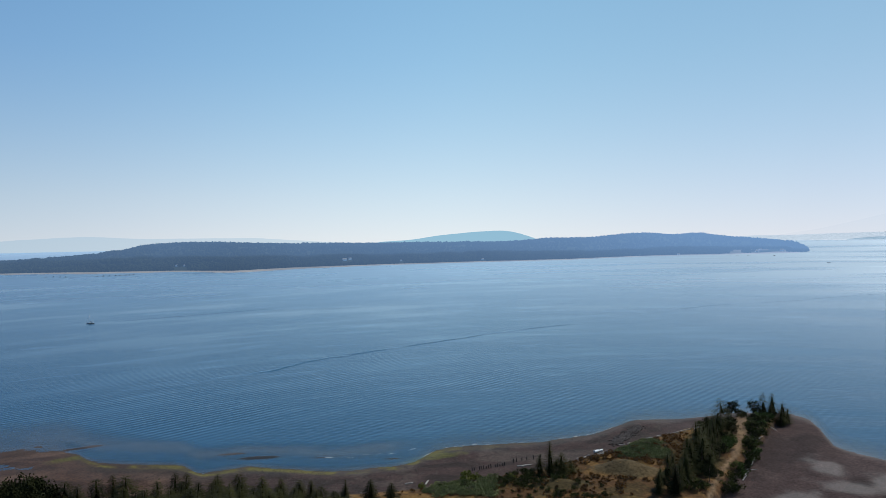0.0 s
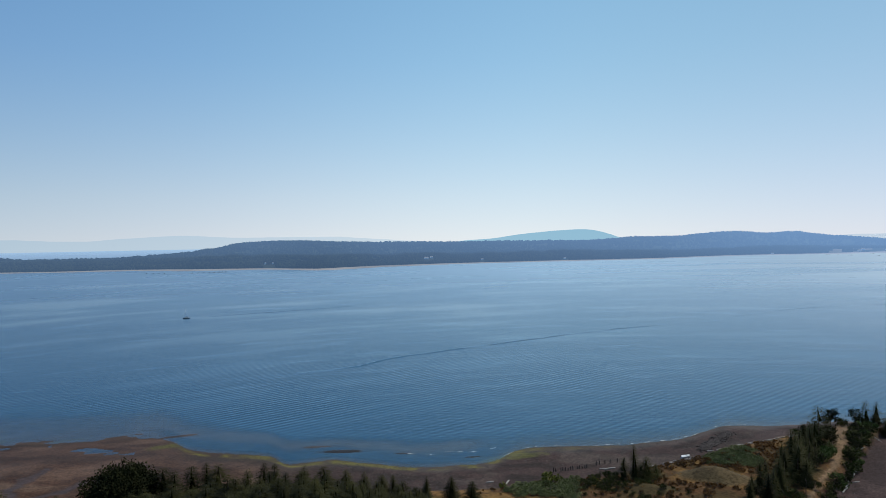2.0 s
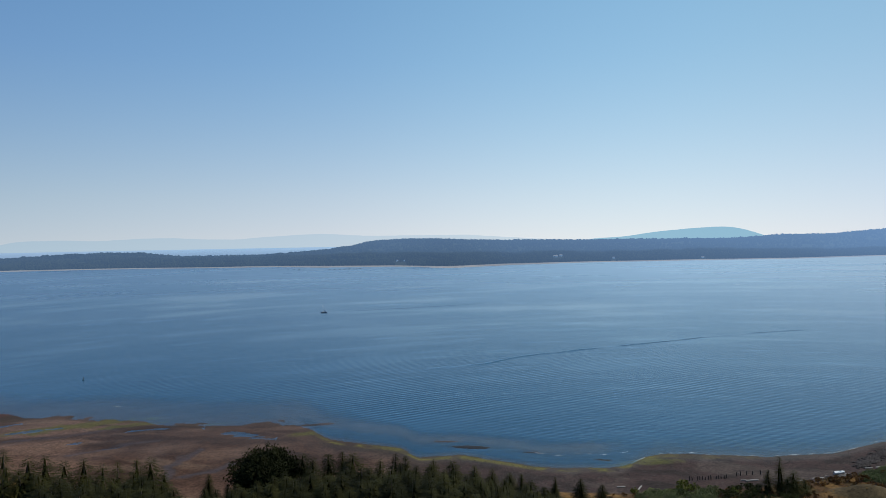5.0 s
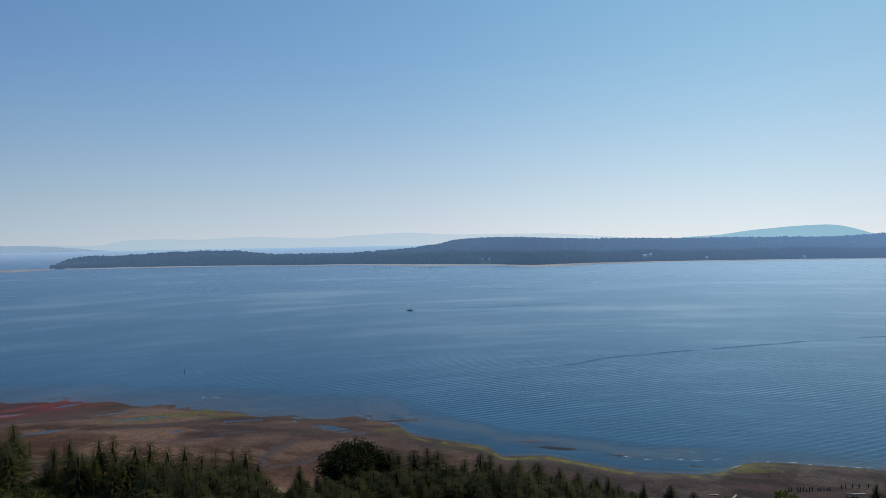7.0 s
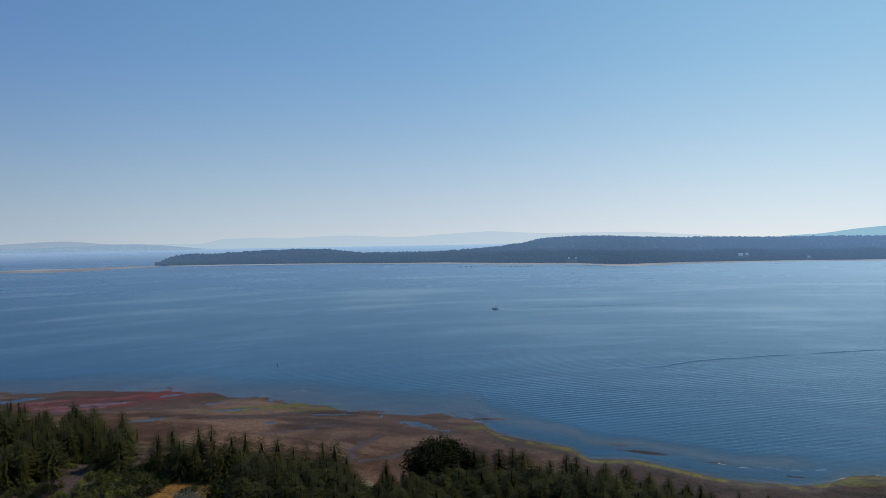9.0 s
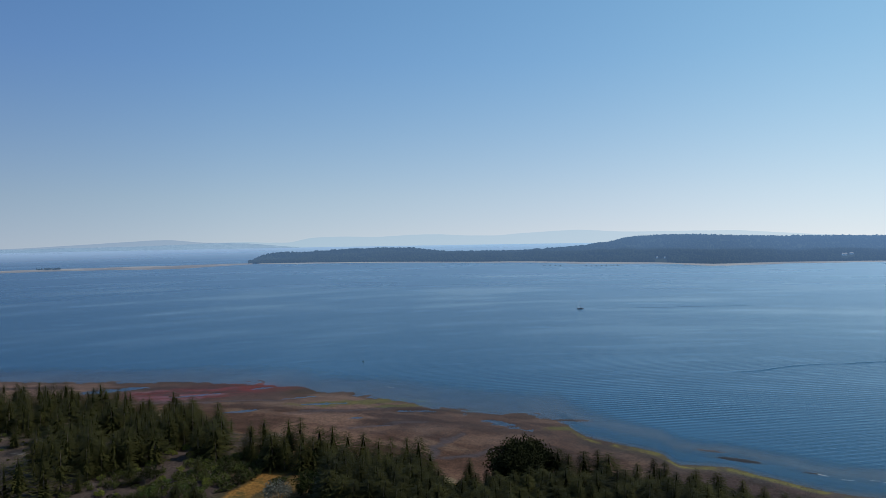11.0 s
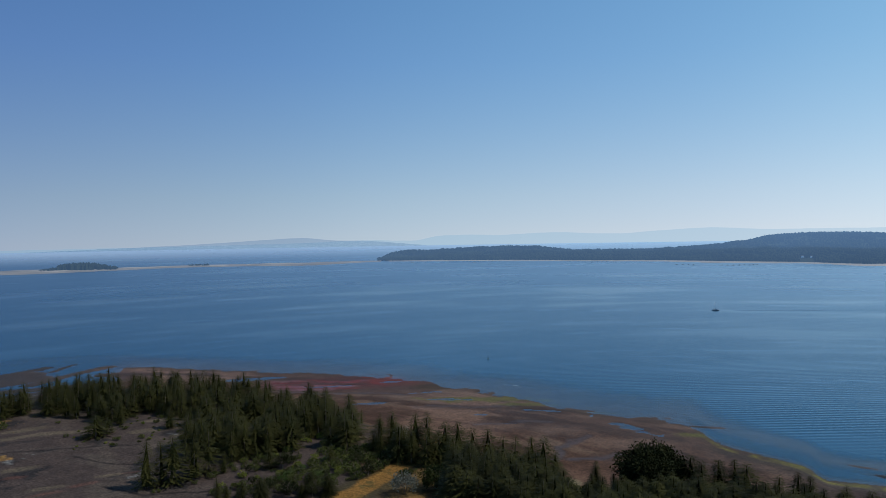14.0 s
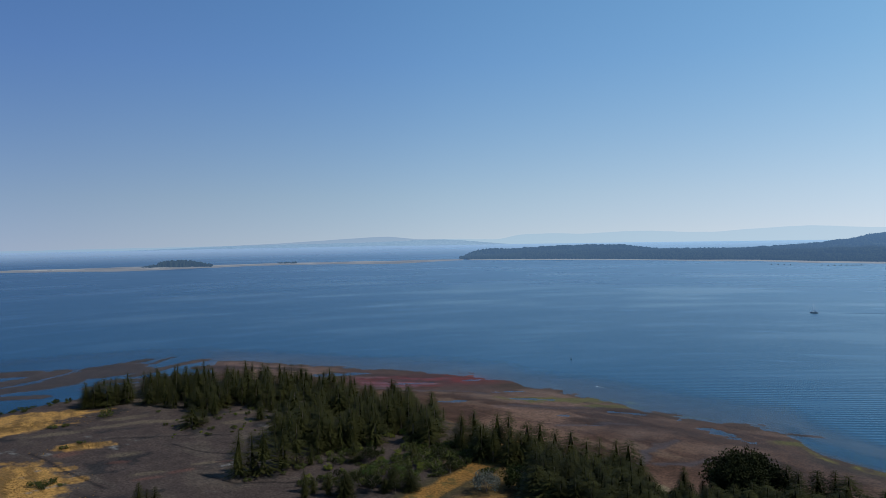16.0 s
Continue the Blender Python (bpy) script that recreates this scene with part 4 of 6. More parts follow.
def build_stones():
    """Cobbles and clumps of weed too many to count, strewn over the beach."""
    g = np.random.RandomState(21)
    n = 14000
    az, r = g.uniform(-24, 17, n), 0
    lo, hi = LAND(az), SHORE(az)
    lo = np.where(az < -22, np.minimum(lo, 225), lo)
    r = lo + (hi - lo) * g.rand(n) ** 0.8
    x, y = polar(az, r)
    keep = fbm(x, y, 12, 66) + 0.25 * g.rand(n) > 0.56
    x, y = x[keep], y[keep]
    h, inland = lie(x, y)[:2]
    ok = (inland < 1.5) & (h > -0.1)
    x, y, h = x[ok], y[ok], h[ok]
    n = len(x)
    size = 0.07 + 0.3 * g.rand(n) ** 5
    base = np.array([(1, 0, 0), (0.3, 0.9, 0.1), (-0.8, 0.5, 0), (-0.7, -0.6, 0.1), (0.4, -0.9, 0), (0.1, 0.1, 0.75)])
    faces = np.array([(0, 1, 5), (1, 2, 5), (2, 3, 5), (3, 4, 5), (4, 0, 5)])
    v = base[None] * (size[:, None, None] * g.uniform(0.6, 1.4, (n, 6, 1))) + np.stack([x, y, h - 0.03], -1)[:, None]
    f = faces[None] + (np.arange(n) * 6)[:, None, None]
    me = bpy.data.meshes.new("beach_stones")
    me.from_pydata(v.reshape(-1, 3).tolist(), [], f.reshape(-1, 3).tolist())
    me.materials.append(STONE)
    tagged(new("beach_stones", me), "dark cobbles strewn over the gravel beach", "stones", kind="stuff")


def build_riprap():
    """Dumped boulders that armour the bend of the beach."""
    g = np.random.RandomState(31)
    v, f = [], []
    for _ in range(620):
        u = g.rand()
        x, y = polar(-13.4 - 1.9 * u + g.normal() * 0.22, 272 + 31 * u + g.normal() * 2.0)
        z = float(lie(np.array([x]), np.array([y]))[0][0])
        bm = bmesh.new()
        bmesh.ops.create_icosphere(bm, subdivisions=1, radius=g.uniform(0.25, 0.75))
        k = len(v)
        for q in bm.verts:
            p = q.co * g.uniform(0.75, 1.2)
            v.append((float(x) + p.x, float(y) + p.y, z + p.z * 0.7 + 0.05))
        bm.verts.index_update()
        f += [tuple(w.index + k for w in q.verts) for q in bm.faces]
        bm.free()
    me = bpy.data.meshes.new("riprap")
    me.from_pydata(v, [], f)
    me.materials.append(STONE)
    tagged(new("riprap", me), "dark boulders dumped along the bend of the beach", "stones", kind="stuff")


def build_tufts():
    """Dry bunch grass on the golden patches and above the beach."""
    g = np.random.RandomState(22)
    spots = ((85.5, 352, 34, 10, 500), (85.6, 262, 16, 34, 700), (81.6, 304, 11, 6, 160), (-14, 255, 30, 20, 900), (-4, 222, 26, 10, 500))
    v, f, k = [], [], 0
    for az, r, w, d, count in spots:
        cx, cy = polar(az, r)
        a = radians(az)
        q = g.normal(size=(count, 2)) * 0.45
        xx, yy = cx + q[:, 0] * w * math.cos(a) - q[:, 1] * d * math.sin(a), cy + q[:, 0] * w * math.sin(a) + q[:, 1] * d * math.cos(a)
        h, inland = lie(xx, yy)[:2]
        for x, y, z, i in zip(xx, yy, h, inland):
            if i < 1:
                continue
            for b in range(4):
                t, s, up = g.rand() * 6.28, g.uniform(0.12, 0.3), g.uniform(0.1, 0.28)
                v += [(x - math.sin(t) * s, y + math.cos(t) * s, z - 0.03), (x + math.sin(t) * s, y - math.cos(t) * s, z - 0.03), (x + math.cos(t) * s * 1.6, y + math.sin(t) * s * 1.6, z + up)]
                f.append((k, k + 1, k + 2))
                k += 3
    me = bpy.data.meshes.new("dry_grass")
    me.from_pydata(v, [], f)
    me.materials.append(STRAW)
    tagged(new("dry_grass", me), "golden dry bunch grass", "grass", kind="stuff")


build_stones()
build_riprap()
build_tufts()


# ---- plants ----
def leafy(me, normals):
    """Lets a cloud of leaves shade like the round crown that they form."""
    n = normals / (np.linalg.norm(normals, axis=1)[:, None] + 1e-9)
    me.attributes.new("custom_normal", "FLOAT_VECTOR", "POINT").data.foreach_set("vector", n.astype(np.float32).ravel())
    me.update()


def facing(v, f, n):
    """The faces, turned so that they look the way of the normals."""
    a, b, c = v[f[:, 0]], v[f[:, 1]], v[f[:, 2]]
    back = (np.cross(b - a, c - a) * (n[f[:, 0]] + n[f[:, 1]] + n[f[:, 2]])).sum(1) < 0
    return np.where(back[:, None], f[:, ::-1], f)


def part(name, data, material, parent=None, label="", normals=None):
    """One mesh object under a thing; data is a bmesh or a pair of arrays (verts, faces)."""
    me = bpy.data.meshes.new(name)
    if normals is not None:
        me.from_pydata(data[0].tolist(), [], facing(*data, normals).tolist())
        leafy(me, normals)
    elif isinstance(data, tuple):
        me.from_pydata(data[0].tolist(), [], data[1].tolist())
    else:
        data.to_mesh(me)
        data.free()
    me.materials.append(material)
    ob = new(name, me)
    if parent:
        ob.parent = parent
    if label:
        ob["label"] = label
    return ob


def tube(points, radii, k=6):
    """A tapering limb through points."""
    v, f = [], []
    for i, (p, r) in enumerate(zip(points, radii)):
        p = np.array(p, float)
        t = np.array(points[min(i + 1, len(points) - 1)], float) - np.array(points[max(i - 1, 0)], float)
        t /= np.linalg.norm(t) + 1e-9
        a = np.cross(t, (0.3, 0.9, 0.2))
        a /= np.linalg.norm(a) + 1e-9
        b = np.cross(t, a)
        for j in range(k):
            c = 2 * math.pi * j / k
            v.append(p + r * (math.cos(c) * a + math.sin(c) * b))
    for i in range(len(points) - 1):
        for j in range(k):
            m, n = i * k + j, i * k + (j + 1) % k
            f += [(m, n, n + k), (m, n + k, m + k)]
    return np.array(v), np.array(f)


def joined(pieces):
    v, f, n = [], [], 0
    for a, b in pieces:
        v.append(a)
        f.append(b + n)
        n += len(a)
    return np.concatenate(v), np.concatenate(f)


def fir_crown(high, radius, rng, bare=0.04, gaps=0.1, taper=0.72):
    """Whorls of drooping sprays, each a bent feather of needles, with bulges, hollows and a ragged outline."""
    v, f = [], []
    z = bare * high
    lean = rng.uniform(-0.02, 0.02, 2)
    seed = rng.randint(1000)
    widest = rng.uniform(0.08, 0.26)
    while z < high * 0.985:
        q = z / high
        reach = radius * ((1 - q) ** taper) * (0.5 + 0.5 * min(1, q / widest)) + 0.05
        count = int(rng.randint(10, 14) * (0.95 + 0.25 * (1 - q)))
        start = rng.rand() * 6.28
        ang = start + 6.283 * (np.arange(count) + rng.uniform(-0.3, 0.3, count)) / count
        bulge = 0.76 + 0.42 * value_noise(np.cos(ang) * 1.3 + 40, np.sin(ang) * 1.3 + q * 7 + 40, seed)
        for a, big in zip(ang, bulge):
            if rng.rand() < gaps:
                continue
            L = reach * big * rng.uniform(0.78, 1.1)
            rise = rng.uniform(-0.12, 0.22) * (0.4 + 0.6 * q)
            d, s = np.array([math.cos(a), math.sin(a), 0]), np.array([-math.sin(a), math.cos(a), 0])
            o = np.array([lean[0] * z, lean[1] * z, z + rng.uniform(-0.3, 0.3)])
            base = len(v)
            for k in range(4):
                u = 0.25 + 0.75 * k / 3
                v.append(o + d * L * u + np.array([0, 0, L * (rise * u * 2 - 0.22 * u * u)]))
            wide = L * rng.uniform(0.07, 0.12) + 0.1
            for side in (-1, 1):
                for k in range(3):
                    u = 0.25 + 0.75 * (k + 0.75) / 3
                    w = wide * (1.15 - 0.7 * u) * rng.uniform(0.6, 1.3)
                    v.append(o + d * L * (u + 0.05) + s * side * w + np.array([0, 0, L * (rise * u * 2 - 0.22 * u * u) - w * rng.uniform(0.0, 0.6)]))
                    t = len(v) - 1
                    f.append((base + k, base + k + 1, t) if side > 0 else (base + k + 1, base + k, t))
        z += high * rng.uniform(0.020, 0.032) * (1.15 - 0.45 * q)
    # the dense dark heart of the tree
    n = len(v)
    for q, w in ((bare + 0.02, 0.3), (0.3, 0.32), (0.6, 0.22), (0.85, 0.08)):
        for k in range(6):
            a, w2 = k * 1.047, radius * (1 - q) ** taper * w * rng.uniform(0.7, 1.3)
            v.append(np.array([w2 * math.cos(a) + lean[0] * high * q, w2 * math.sin(a) + lean[1] * high * q, high * q]))
    for lev in range(3):
        for k in range(6):
            a, b = n + lev * 6 + k, n + lev * 6 + (k + 1) % 6
            f += [(a, b, b + 6), (a, b + 6, a + 6)]
    v.append(np.array([lean[0] * high, lean[1] * high, high * 0.98]))
    for k in range(6):
        f.append((n + 18 + k, n + 18 + (k + 1) % 6, n + 24))
    return np.array(v), np.array(f)


def leaf_cloud(lumps, per, size, rng, flat=0.8):
    """Leaves in uneven clumps round each (x, y, z, radius), thicker towards the outside."""
    v, f, out = [], [], []
    for x, y, z, r in lumps:
        n = int(per * (0.6 + 0.8 * rng.rand()))
        d = rng.normal(size=(n, 3))
        d /= np.linalg.norm(d, axis=1)[:, None]
        p = np.array([x, y, z]) + d * (r * rng.uniform(0.5, 0.98, (n, 1))) * np.array([1, 1, flat])
        for q, way in zip(p, d):
            a, b = rng.normal(size=3), rng.normal(size=3)
            out += [way + rng.normal(size=3) * 0.25] * 4
            a /= np.linalg.norm(a)
            b -= a * b.dot(a)
            b /= np.linalg.norm(b)
            s = size * rng.uniform(0.6, 1.4)
            i = len(v)
            v += [q - a * s * 0.6 - b * s * 0.3, q + a * s * 0.7, q - a * s * 0.2 + b * s * 0.7, q + (a + b) * s * 0.45]
            f += [(i, i + 1, i + 3), (i, i + 3, i + 2)]
    return np.array(v), np.array(f), np.array(out)


def make_fir(high, radius, seed, m, label):
    rng = np.random.RandomState(seed)
    ob = new("fir_tree")
    part("trunk", tube([(0, 0, -0.3), (0, 0, high * 0.4), (0, 0, high * 0.96)], [0.018 * high, 0.012 * high, 0.02]), BARK, ob)
    v, f = fir_crown(high, radius, rng, taper=rng.uniform(0.52, 0.72))
    out = v * (1, 1, 0) / (np.hypot(v[:, 0], v[:, 1])[:, None] + 0.2) + (0, 0, 0.28) + rng.normal(size=(len(v) // 10 + 1, 3)).repeat(10, 0)[:len(v)] * 0.2
    part("crown", (v, f), NEEDLES, ob, normals=out)
    ob.matrix_basis = m
    return tagged(ob, label, "tree")


def limbs(high, spread, rng, count, thick):
    out, ends = [tube([(0, 0, -0.3), (0, 0, high * 0.3), (spread * 0.05, 0, high * 0.55), (0, spread * 0.06, high * 0.8)], [thick, thick * 0.75, thick * 0.45, thick * 0.15])], []
    for k in range(count):
        a, z = k * 2.4 + rng.uniform(-0.4, 0.4), high * rng.uniform(0.22, 0.6)
        r, up = spread * rng.uniform(0.55, 0.95), high * rng.uniform(0.12, 0.35)
        e = (math.cos(a) * r, math.sin(a) * r, z + up)
        mid = (math.cos(a) * r * 0.45, math.sin(a) * r * 0.45, z + up * 0.6)
        out.append(tube([(0, 0, z), mid, e], [thick * 0.4, thick * 0.25, thick * 0.06], 5))
        ends.append(e)
    return joined(out), ends


def make_broadleaf(name, high, spread, seed, m, label, leaf, lumps=60, per=34, size=0.42, low=0.12, category="tree"):
    rng = np.random.RandomState(seed)
    ob = new(name)
    wood, ends = limbs(high, spread, rng, 9, 0.022 * high)
    part("trunk", wood, BARK, ob)
    blobs = [(*e, spread * 0.28) for e in ends]
    for _ in range(lumps):
        d = rng.normal(size=3)
        d /= np.linalg.norm(d)
        u = rng.uniform(0.4, 0.84)
        blobs.append((d[0] * spread * u, d[1] * spread * u, high * (0.5 + low * 0.5) + d[2] * high * (0.5 - low * 0.5) * u, spread * rng.uniform(0.17, 0.31)))
    v, f, out = leaf_cloud(blobs, per, size, rng)
    out = out + 0.8 * (v - (0, 0, high * 0.4)) / (np.linalg.norm(v - (0, 0, high * 0.4), axis=1)[:, None] + 0.1)
    part("crown", (v, f), leaf, ob, normals=out)
    ob.matrix_basis = m
    return tagged(ob, label, category)


def make_shrub(name, high, spread, seed, m, label, leaf, lumps=14, per=34, size=0.2):
    rng = np.random.RandomState(seed)
    ob = new(name)
    out = []
    for k in range(5):
        a = k * 1.26 + rng.rand()
        out.append(tube([(0, 0, -0.15), (math.cos(a) * spread * 0.3, math.sin(a) * spread * 0.3, high * 0.4), (math.cos(a) * spread * 0.6, math.sin(a) * spread * 0.6, high * 0.7)], [0.07, 0.05, 0.02], 4))
    part("stems", joined(out), BARK, ob)
    blobs = []
    for _ in range(lumps):
        a, u = rng.rand() * 6.28, math.sqrt(rng.rand())
        blobs.append((math.cos(a) * spread * u * 0.75, math.sin(a) * spread * u * 0.75, high * (0.25 + 0.5 * rng.rand() * (1.1 - 0.6 * u)), spread * rng.uniform(0.22, 0.4)))
    v, f, out = leaf_cloud(blobs, per, size, rng, min(1, high / spread))
    part("foliage", (v, f), leaf, ob, normals=out + (0, 0, 0.3))
    ob.matrix_basis = m
    return tagged(ob, label, "shrub")


def make_bare_tree(high, spread, seed, m, label):
    rng = np.random.RandomState(seed)
    ob = new("bare_tree")
    wood, ends = limbs(high, spread, rng, 12, 0.016 * high)
    part("trunk", wood, BARE, ob)
    twigs = []
    for e in ends + ends:
        for _ in range(9):
            d = rng.normal(size=3) * np.array([1, 1, 0.8]) + np.array([0, 0, 0.7])
            d = d / np.linalg.norm(d) * spread * rng.uniform(0.25, 0.55)
            s = np.array(e) * rng.uniform(0.6, 1.0)
            twigs.append(tube([s, s + d * 0.5 + rng.normal(size=3) * 0.15, s + d], [0.05, 0.035, 0.012], 3))
    part("twigs", joined(twigs), BARE, ob)
    ob.matrix_basis = m
    return tagged(ob, label, "tree")


class Nursery:
    """Plants a few grown patterns of one kind again and again, each turned and scaled."""

    def __init__(self, makers, nominal, group):
        self.makers, self.nominal, self.group, self.wanted = makers, nominal, group, []

    def plant(self, x, y, high, rng, z=None, stout=1.0):
        self.wanted.append((x, y, ground_at(x, y) if z is None else z, high / self.nominal, stout, rng.randint(len(self.makers)), rng.uniform(0, 360), rng.uniform(-1.5, 1.5)))

    def grow_all(self, most, name="", label=""):
        """The nearest ones as things of their own; those past that count as one wood."""
        self.wanted.sort(key=lambda w: math.hypot(w[0], w[1]))
        first, rest = {}, []
        for n, (x, y, z, s, stout, k, turn, tip) in enumerate(self.wanted):
            place = pose(x, y, z, tip, -tip, turn)
            size = Matrix.Diagonal((s * stout, s * stout, s, 1))
            if k not in first:
                first[k] = tagged(self.makers[k](place), group=self.group)
            elif n < most:
                copy_thing(first[k], place @ size)
            else:
                rest.append((k, np.array(place @ size)))
        if rest:
            v, f, mat, out, base = [], [], [], [], 0
            thin = np.random.RandomState(9)
            for k, m in rest:
                for slot, ob in enumerate(first[k].children):
                    co = np.zeros(len(ob.data.vertices) * 3)
                    ob.data.vertices.foreach_get("co", co)
                    tri = np.zeros(len(ob.data.polygons) * 3, dtype=np.int32)
                    ob.data.polygons.foreach_get("vertices", tri)
                    v.append(co.reshape(-1, 3) @ m[:3, :3].T + m[:3, 3])
                    ob.data.vertex_normals.foreach_get("vector", co)
                    out.append(co.reshape(-1, 3) @ m[:3, :3].T)
                    tri = tri.reshape(-1, 3)
                    if len(tri) > 1200:  # a little thinner far off: whole sprays left out
                        tri = tri[thin.rand(len(tri) // 6 + 1).repeat(6)[:len(tri)] < 0.62]
                    f.append(tri + base)
                    mat.append(np.full(len(f[-1]), slot))
                    base += len(v[-1])
            me = bpy.data.meshes.new(name)
            me.from_pydata(np.concatenate(v).tolist(), [], np.concatenate(f).tolist())
            for ob in first[rest[0][0]].children:
                me.materials.append(ob.data.materials[0])
            me.polygons.foreach_set("material_index", np.concatenate(mat).astype(np.int32))
            leafy(me, np.concatenate(out))
            tagged(new(name, me), label, "trees", kind="stuff")


FIRS = Nursery([lambda m, i=i: make_fir(14.0, (3.4, 4.2, 4.8, 3.7, 5.4, 4.5, 5.0, 3.2)[i], 100 + i, m, "dark green fir rising from the shore scrub") for i in range(8)], 14.0, "firs on the point")
ALDERS = Nursery([lambda m, i=i: make_broadleaf("alder_tree", 10.0, 4.0, 200 + i, m, "round dark green alder among the firs", LEAVES, 44, 32, 0.3) for i in range(3)], 10.0, "alders on the point")
SHRUBS = Nursery([lambda m, i=i: make_shrub("shrub", 2.2, 1.9, 300 + i, m, "low green shrub on rough ground", SHRUB) for i in range(3)], 2.2, "shrubs on rough ground")
BRIGHTS = Nursery([lambda m, i=i: make_shrub("willow_shrub", 3.2, 2.2, 380 + i, m, "fresh green willow shrub beside the sandy path", BRIGHT, 16, 34, 0.24) for i in range(2)], 3.2, "willow shrubs by the path")
BROOMS = Nursery([lambda m, i=i: make_shrub("broom_shrub", 2.0, 1.6, 320 + i, m, "yellow-green broom shrub in the clearing", YELLOW_SHRUB) for i in range(2)], 2.0, "brooms in the clearing")
BRAMBLES = Nursery([lambda m, i=i: make_shrub("bramble_thicket", 1.3, 2.6, 340 + i, m, "low green bramble thicket above the beach", BRAMBLE, 16, 50, 0.19) for i in range(2)], 1.3, "brambles above the beach")
DRYS = Nursery([lambda m, i=i: make_shrub("dry_shrub", 1.1, 1.0, 360 + i, m, "small rust-brown dried shrub in yellow grass", RUST, 7, 16, 0.2) for i in range(2)], 1.1, "dried shrubs in the grass")
rng = np.random.RandomState(77)
taken = []


def free(x, y, gap):
    for a, b in taken:
        if (a - x) ** 2 + (b - y) ** 2 < gap * gap:
            return False
    taken.append((x, y))
    return True


def grow(kind, az, r, high, stout=1.0):
    x, y = polar(az, r)
    x, y = float(x), float(y)
    taken.append((x, y))
    return kind.plant(x, y, high, rng, None, stout)


def scatter(kind, az0, az1, r0, r1, count, low, tall, gap, keep=None, stout=1.0):
    for _ in range(count):
        a, r = rng.uniform(az0, az1), rng.uniform(r0, r1)
        if keep is not None and not keep(a, r):
            continue
        x, y = polar(a, r)
        x, y = float(x), float(y)
        if free(x, y, gap):
            kind.plant(x, y, rng.uniform(low, tall), rng, None, stout * rng.uniform(0.85, 1.2))


# skyline of the wood before the flats: heading, and degrees under the eye's level
BELT = [(53.0, -14.1), (51.9, -13.5), (50.1, -13.8), (49.1, -13.6), (47.8, -14.4), (46.7, -14.5), (45.5, -15.0), (44.2, -15.1), (42.9, -15.5), (42.0, -15.5), (40.7, -15.6), (39.8, -15.6), (38.8, -16.6),
        (35.6, -17.3), (28.5, -16.4), (27.8, -16.7), (26.4, -16.5), (25.3, -16.4), (24.6, -16.7), (22.5, -17.2), (21.1, -16.8), (20.3, -17.0), (18.0, -17.3), (16.5, -17.5), (14.6, -17.8), (13.3, -18.1),
        (11.8, -18.4), (10.9, -18.4), (8.3, -19.1), (6.2, -18.6), (4.5, -18.9)]
belt_r = curve_through([(4, 200), (20, 205), (30, 214), (40, 226), (47, 246), (50, 256), (54, 262)])
for a, e in BELT:
    r = float(belt_r(a)) + rng.uniform(-5, 5)
    x, y = polar(a, r)
    grow(FIRS, a, r, EYE + r * math.tan(radians(e)) - ground_at(float(x), float(y)), 1.5)
skyline = curve_through(BELT)
# the rows behind that skyline, towards the drone
for _ in range(2400):
    a, back = rng.uniform(8, 53.5), rng.uniform(3, 62) 
    if 36.4 < a < 38.6 and back < 22 or 29.4 < a < 33.6 and back < 14:
        continue
    if 51.5 < a < 56 and back > 8 or 47 < a < 52.5 and back > 14:
        continue
    r = float(belt_r(a)) - back
    high = EYE + r * math.tan(radians(float(skyline(a)) - 0.45 - 0.022 * back - rng.rand() * 1.0)) - 3
    x, y = polar(a, r)
    if high > 4.5 and free(float(x), float(y), 3.6):
        (ALDERS if rng.rand() < 0.03 else FIRS).plant(float(x), float(y), min(high, 17), rng, None, rng.uniform(1.35, 1.85))


def off_strip(a, r):
    x, y = polar(np.array([a]), np.array([r]))
    return along_line(x, y, STRIP)[0] > 5


def clearing(a, r):
    for ca, cr, w, d in ((58.4, 273, 9, 6), (64.5, 238, 16, 6.5), (69.2, 306, 22, 12), (71, 330, 14, 14), (54, 222, 10, 26), (66, 262, 6, 6), (59, 262, 10, 6.5), (63.0, 297, 9, 7), (66.3, 325, 12, 7), (69.5, 318, 18, 6)):
        if math.hypot((a - ca) * cr * 0.01745 / w, (r - cr) / d) < 1:
            return False
    return True


# the wood on the cinder point
scatter(FIRS, 56.5, 77.5, 322, 412, 640, 7.0, 14.5, 4.2, lambda a, r: clearing(a, r) and r < float(LAND(a)) - 1 and r > 318 + max(0, a - 70) * 7, 1.55)
scatter(FIRS, 55.0, 68.0, 262, 330, 420, 7, 15, 4.4, lambda a, r: clearing(a, r) and r < float(LAND(a)) - 14, 1.55)
scatter(FIRS, 60, 67, 262, 300, 70, 9, 14, 4.0, clearing, 1.5)
scatter(ALDERS, 56, 68, 262, 400, 60, 6, 9, 5, lambda a, r: clearing(a, r) and r < float(LAND(a)) - 6)
scatter(FIRS, 78.2, 81.4, 372, 394, 90, 8, 13.5, 3.6, None, 1.5)
